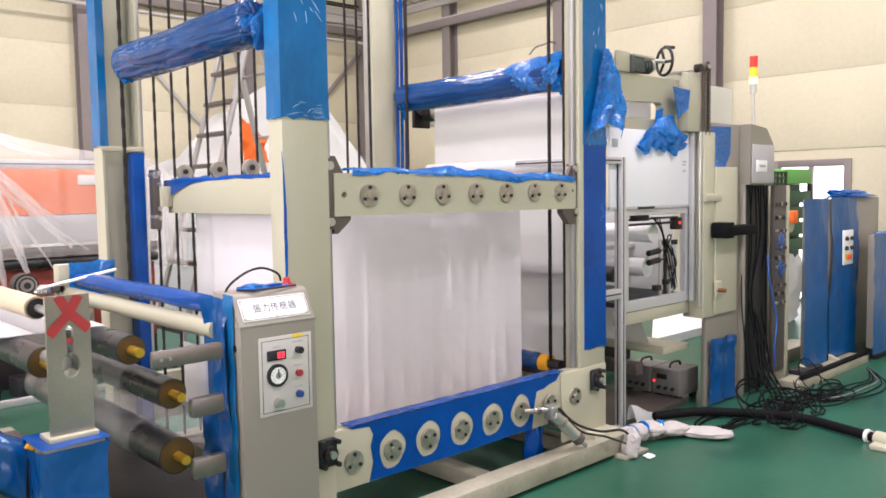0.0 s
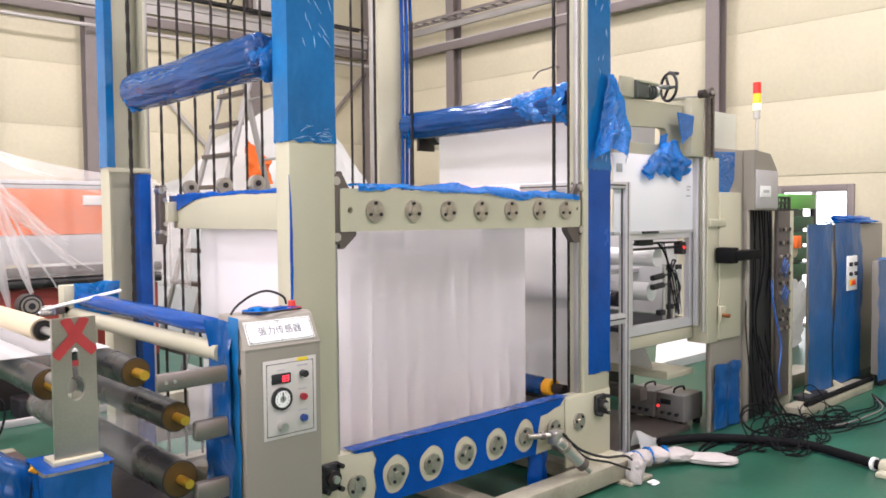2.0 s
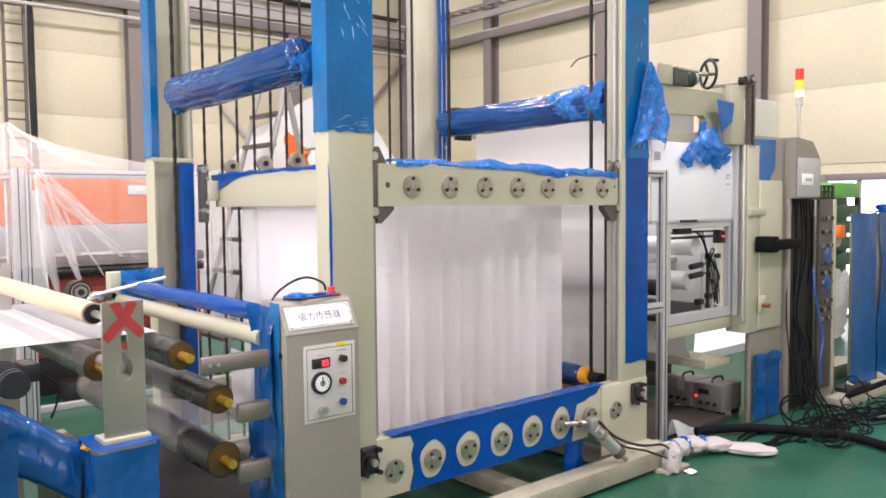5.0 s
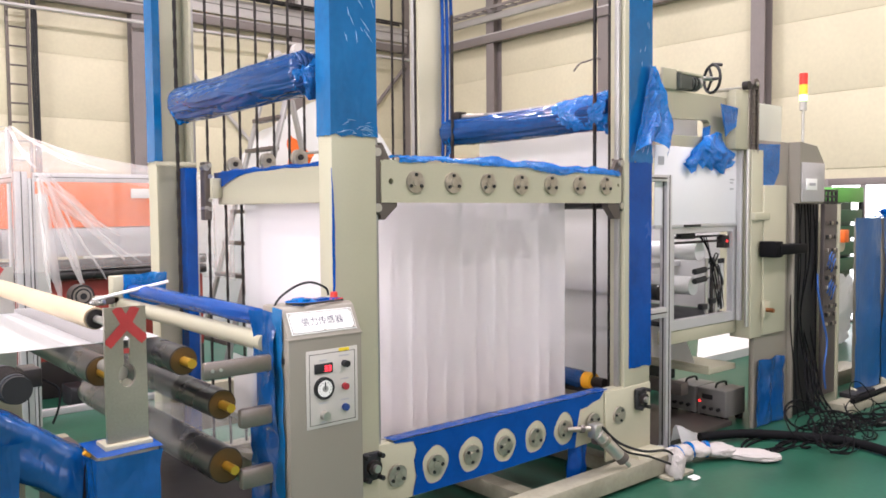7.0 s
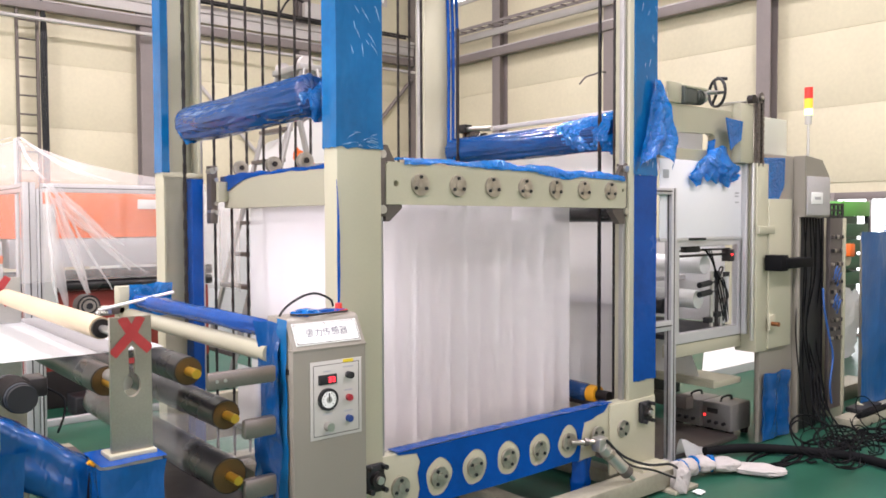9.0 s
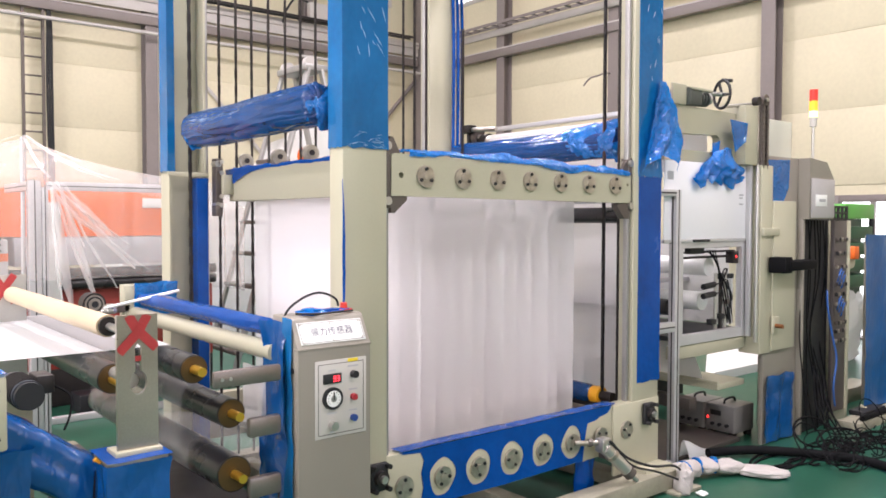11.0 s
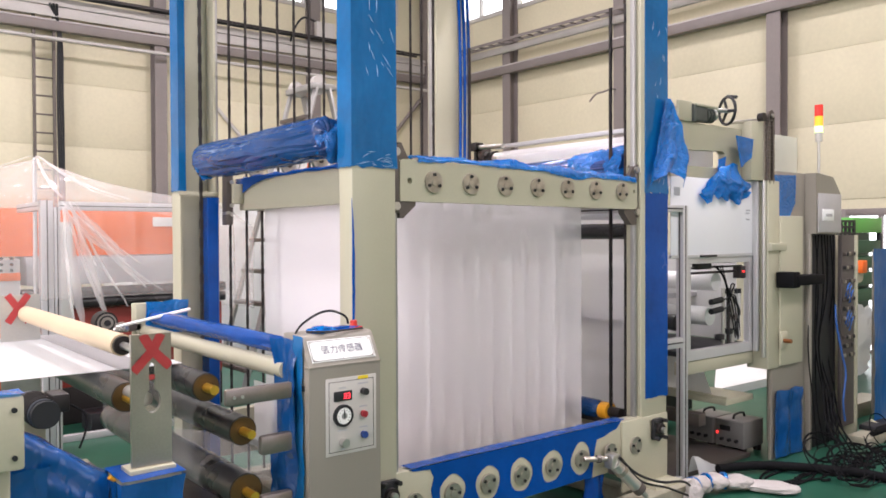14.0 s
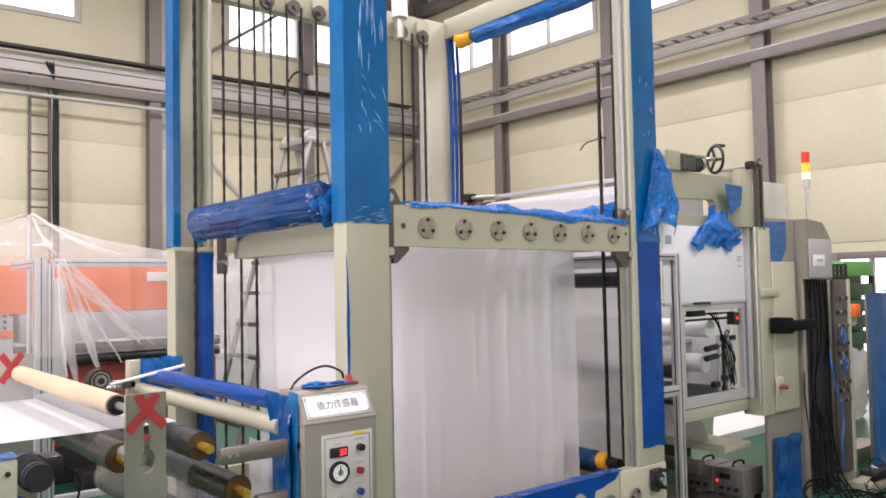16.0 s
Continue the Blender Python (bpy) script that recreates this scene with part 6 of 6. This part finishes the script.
def wrapped_cabinet(x0, x1, y0, y1, z0, z1, seed, switches):
    c = thing("operator_cabinet", (x0, y0, 0), "grey operator cabinet covered with loose blue film", "cabinet", "wrapped cabinets")
    b = part("body", B(x0 + (y1 - y0) * 2.4, x1, y0, y1, z0, z1, 0.01), GREY_PAINT, c)
    part("foot", B(x0 + 0.25, x1 - 0.03, y0 + 0.01, y1 - 0.01, 0.0, z0, 0.005), DARK_STEEL, c)
    w = x1 - x0
    spans = ((0.0, 0.28), (0.31, 0.66)) if switches else ((0.05, 1.0),)
    for k, (a, e) in enumerate(spans):
        part("film", crumple(z0 - 0.03, z1 + 0.01, 40, 8, lambda u, v: (x0 + w * (a + (e - a) * v) + 0.035 * math.sin(u * 5 + k * 2 + seed) * (v > 0.9 or v < 0.1) * (k > 0), y0 - 0.022 - 0.006 * math.sin(v * 7 + u * 3), u), 0.008, seed=seed + k), CABINET_FILM, c, "loose blue film")
    part("film", crumple(x0 + 0.3 * w, x1, 40, 14, lambda u, v: (u, y0 + (y1 - y0) * v, z1 + 0.008 + 0.01 * math.sin(u * 14) ** 2), 0.008, seed + 7, 0.8), BLUE_BAG, c, "loose blue film")
    if switches:
        s = part("switch_plate", B(x0 + w * 0.45, x0 + w * 0.58, y0 - 0.034, y0 - 0.024, 0.83, 1.12, 0.002), WHITE, c, "switch plate with round knobs")
        for i in range(2):
            for j in range(2):
                part("knob", Rd((x0 + w * (0.482 + 0.066 * i), y0 - 0.034, 1.05 - 0.08 * j), (x0 + w * (0.482 + 0.066 * i), y0 - 0.054, 1.05 - 0.08 * j), 0.017, 14), BLACK, s)
        part("estop_plate", B(x0 + w * 0.475, x0 + w * 0.555, y0 - 0.038, y0 - 0.034, 0.87, 0.92), YELLOW, s)
        part("estop", Rd((x0 + w * 0.515, y0 - 0.038, 0.895), (x0 + w * 0.515, y0 - 0.055, 0.895), 0.018, 14), RED, s)


wrapped_cabinet(6.25, 7.9, 2.62, 2.71, 0.1, 1.385, 1, True)
wrapped_cabinet(7.1, 8.0, 2.42, 2.5, 0.1, 1.07, 5, False)
solo("blue_bag", bag(7.25, 2.66, 1.42, 0.32, 0.06, 0.03, 17, 5, 0.8), BLUE_BAG, "crumpled blue film on the cabinet", "plastic film")
# things seen behind the cabinets
sh = thing("parts_rack", (8.6, 4.0, 0), "green steel rack with dark storage bins", "rack")
GREEN = mat("bright_green_paint", (0.12, 0.4, 0.08), 0.4)
part("top_bin", B(8.5, 9.2, 3.75, 4.05, 1.52, 1.68, 0.01), GREEN, sh)
for k in range(4):
    part("bin", B(8.55, 9.1, 3.72, 4.0, 0.8 + 0.17 * k, 0.93 + 0.17 * k, 0.01), mat("dark_green_bin", (0.02, 0.08, 0.04), 0.4), sh)
for x in (8.5, 9.15):
    part("upright", B(x, x + 0.04, 3.74, 3.79, 0, 1.52, 0.004), BLACK, sh)
part("perforated_end", plate(rect(8.05, 8.45, 1.45, 1.65), [rect(8.08 + 0.09 * i, 8.14 + 0.09 * i, 1.47 + 0.06 * j, 1.51 + 0.06 * j) for i in range(4) for j in range(3)], 3.7, 0.02), BLACK, sh)
# dark sheets added to block the bright window between the bins
part("added_back_sheet", B(8.54, 9.5, 4.01, 4.03, 0.6, 1.52), mat("dark_green_sheet", (0.02, 0.06, 0.035), 0.5), sh)
part("added_side_sheet", B(8.505, 8.535, 3.8, 4.01, 0.6, 1.5), mat("dark_added_side", (0.03, 0.045, 0.035), 0.5), sh)
part("end_post", B(8.05, 8.09, 3.7, 3.74, 0, 1.45), BLACK, sh)
rl = thing("far_roller", (7.75, 3.6, 0), "cream roller with an orange cap between side plates", "roller")
part("roll", Rd((7.75, 3.35, 1.12), (7.75, 4.6, 1.12), 0.07, 24), CREAM, rl)
part("cap", B(7.69, 7.79, 3.3, 3.36, 1.14, 1.26, 0.01), ORANGE, rl, "orange cap")
part("support", B(7.72, 7.78, 4.5, 4.6, 0.0, 1.08), CREAM, rl)
solo("film_cover", crumple(0, 1, 16, 16, lambda u, v: (7.4 + 1.6 * u, 3.35 + 0.3 * u + 0.2 * (1 - v), 0.0 + 0.95 * v * (1 - 0.35 * u)), 0.05, seed=22), WHITE_FILM, "heap covered with white film", "wrapped goods")
# stand-in for a bright white patch, slanted up to catch the overhead light
stack = bmesh.new()
foot_v = [stack.verts.new(p) for p in ((6.5, 4.1, 0.0), (7.45, 4.1, 0.0), (8.45, 4.64, 0.0), (7.4, 4.64, 0.0))]
head_v = [stack.verts.new(p) for p in ((6.5, 4.1, 0.08), (7.45, 4.1, 0.08), (8.45, 4.64, 0.2), (7.4, 4.64, 0.2))]
stack.faces.new(foot_v[::-1])
stack.faces.new(head_v)
for k in range(4):
    stack.faces.new((foot_v[k], foot_v[(k + 1) % 4], head_v[(k + 1) % 4], head_v[k]))
solo("bright_patch_wedge", stack, WHITE, "low white wedge added on the floor for a bright patch, tilted to the lamps", "paper")
solo("dark_machine", B(8.6, 9.4, 4.2, 4.8, 0, 1.05, 0.02), mat("maroon_paint", (0.12, 0.03, 0.03), 0.5), "low dark red machine behind the cabinets", "machine")

# ---- floor clutter ----
hose = thing("wrapped_hose", (4.1, 2.5, 0), "hose wrapped in twisted white cloth with blue tape", "hose")
pts = [(3.82, 2.585, 0.06), (3.93, 2.615, 0.065), (4.06, 2.615, 0.065), (4.18, 2.58, 0.06), (4.31, 2.49, 0.04), (4.44, 2.29, 0.02)]
for k, (a, b) in enumerate(zip(pts, pts[1:])):
    c = (Vector(a) + Vector(b)) / 2
    L = (Vector(b) - Vector(a)).length
    bm = bag(0, 0, 0, L * 0.62, 0.062 + 0.004 * k, 0.062 - 0.008 * k, k + 40, 4, 0.2)
    d = Vector(b) - Vector(a)
    bmesh.ops.transform(bm, matrix=Matrix.Translation((c.x, c.y, max(c.z, 0.052 - 0.006 * k))) @ pose(0, 0, 0, 0, 0, math.degrees(math.atan2(d.y, d.x))), verts=bm.verts)
    for v in bm.verts:
        v.co.z = max(v.co.z, 0.002)
    part("cloth", bm, CLOTH, hose)
bm = bag(3.76, 2.5, 0.075, 0.045, 0.05, 0.08, 50, 4, 0.35)
for v in bm.verts:
    v.co.z = max(v.co.z, 0.002)
part("cloth_end", bm, CLOTH, hose)
for k in (1, 2, 3):
    a, b = Vector(pts[k]), Vector(pts[k + 1])
    part("blue_tape", Rd(a - (b - a) * 0.06, a + (b - a) * 0.08, 0.062 - 0.004 * k, 16), BLUE_BAG, hose, "blue tape band")
solo("paper_scrap", bag(3.82, 2.42, 0.012, 0.03, 0.025, 0.01, 3, 3, 0.4), WHITE, "small scrap of white paper on the floor", "scrap")
solo("cloth_roll", crumple(0, 1, 12, 12, lambda u, v: (4.25 + 0.3 * u, 2.78 + 0.08 * v, 0.01 + 0.14 * (1 - u) * math.sin(v * 3.1)), 0.012, seed=30), WHITE_FILM, "piece of white cloth on the floor", "cloth")
bh = thing("black_hose", (5.0, 2.2, 0), "thick black hose lying across the floor", "hose")
part("hose_body", tube([(4.4, 2.75, 0.05), (4.7, 2.62, 0.045), (4.95, 2.35, 0.035), (5.05, 2.1, 0.035), (5.0, 1.85, 0.035), (4.93, 1.62, 0.035)], 0.028, 14), CABLE, bh)
part("clip", Rd((4.945, 1.68, 0.035), (4.94, 1.66, 0.035), 0.039, 18), WHITE, bh, "white hose clip")
part("fitting", Rd((4.93, 1.62, 0.035), (4.9, 1.5, 0.035), 0.045, 18), CREAM, bh)
solo("hose_stand", B(4.8, 4.95, 1.45, 1.62, 0, 0.03, 0.008), CREAM, "small cream foot on the floor by the hose", "foot")
rng = random.Random(11)
for k in range(34):
    x, y = rng.uniform(4.75, 6.1), rng.uniform(2.12, 2.5)
    r = rng.uniform(0.05, 0.19)
    a0 = rng.uniform(0, 6.28)
    turns = rng.uniform(0.7, 1.5)
    z = rng.uniform(0.008, 0.035)
    lift = rng.uniform(0.05, 0.24) * (k % 3 == 0)
    pts = []
    for j in range(9):
        a = a0 + turns * 6.28 * j / 8
        pts.append((x + r * math.cos(a) * (1 + 0.08 * j) + 0.03 * j * (0.5 if k % 2 else -0.3), y + 0.55 * r * math.sin(a), z + lift * (0.5 + 0.5 * math.sin(a))))
    solo("cable", tube(pts, rng.choice((0.004, 0.005, 0.0075)), 6), CABLE, "loose black cable in a tangle on the floor", "cable", "floor cables")
for k in range(4):
    pts = [(5.45 + 0.05 * k, 2.6, 0.5 - 0.03 * k), (5.33 + 0.05 * k, 2.52, 0.25), (5.3 + 0.06 * k, 2.42, 0.1), (5.25 + 0.08 * k, 2.36, 0.02), (5.1 + 0.12 * k, 2.28 - 0.02 * k, 0.012)]
    solo("cable", tube(pts, 0.006, 6), CABLE, "black cable dropping from the wiring bay to the floor", "cable", "floor cables")
for k in range(5):
    pts = [(5.6, 2.3 - 0.03 * k, 0.012), (5.9, 2.25 - 0.05 * k, 0.012), (6.2, 2.25 - 0.06 * k, 0.012), (6.5, 2.2 - 0.03 * k, 0.014), (6.75, 2.3, 0.05)]
    solo("cable", tube(pts, 0.005, 6), GIRT if k == 2 else CABLE, "thin cable running along the floor", "cable", "floor cables")


solo("wall_pipe", tube([(10.2, 8.75, 3.72), (10.2, 8.62, 3.82), (10.2, 8.45, 3.84), (10.2, 8.3, 3.86), (10.35, 8.27, 3.86), (10.52, 8.27, 3.86)], 0.015), GIRT, "short bent rusty pipe on the wall", "pipe")


def motions():
    rise = ((0, -0.124), (2, -0.091), (4, -0.053), (6.5, -0.009), (7, 0.0), (9, 0.042), (11.5, 0.086), (13, 0.114), (14.5, 0.142), (16, 0.169))
    walk(car, [(t, pose(2.7, 2.7, 1.61 + d)) for t, d in rise])
    walk(cw1, [(t, pose(1.7, 3.505, 2.05 - d)) for t, d in rise])
    walk(cw2, [(t, pose(3.69, 3.6, 2.02 - d)) for t, d in rise])


motions()
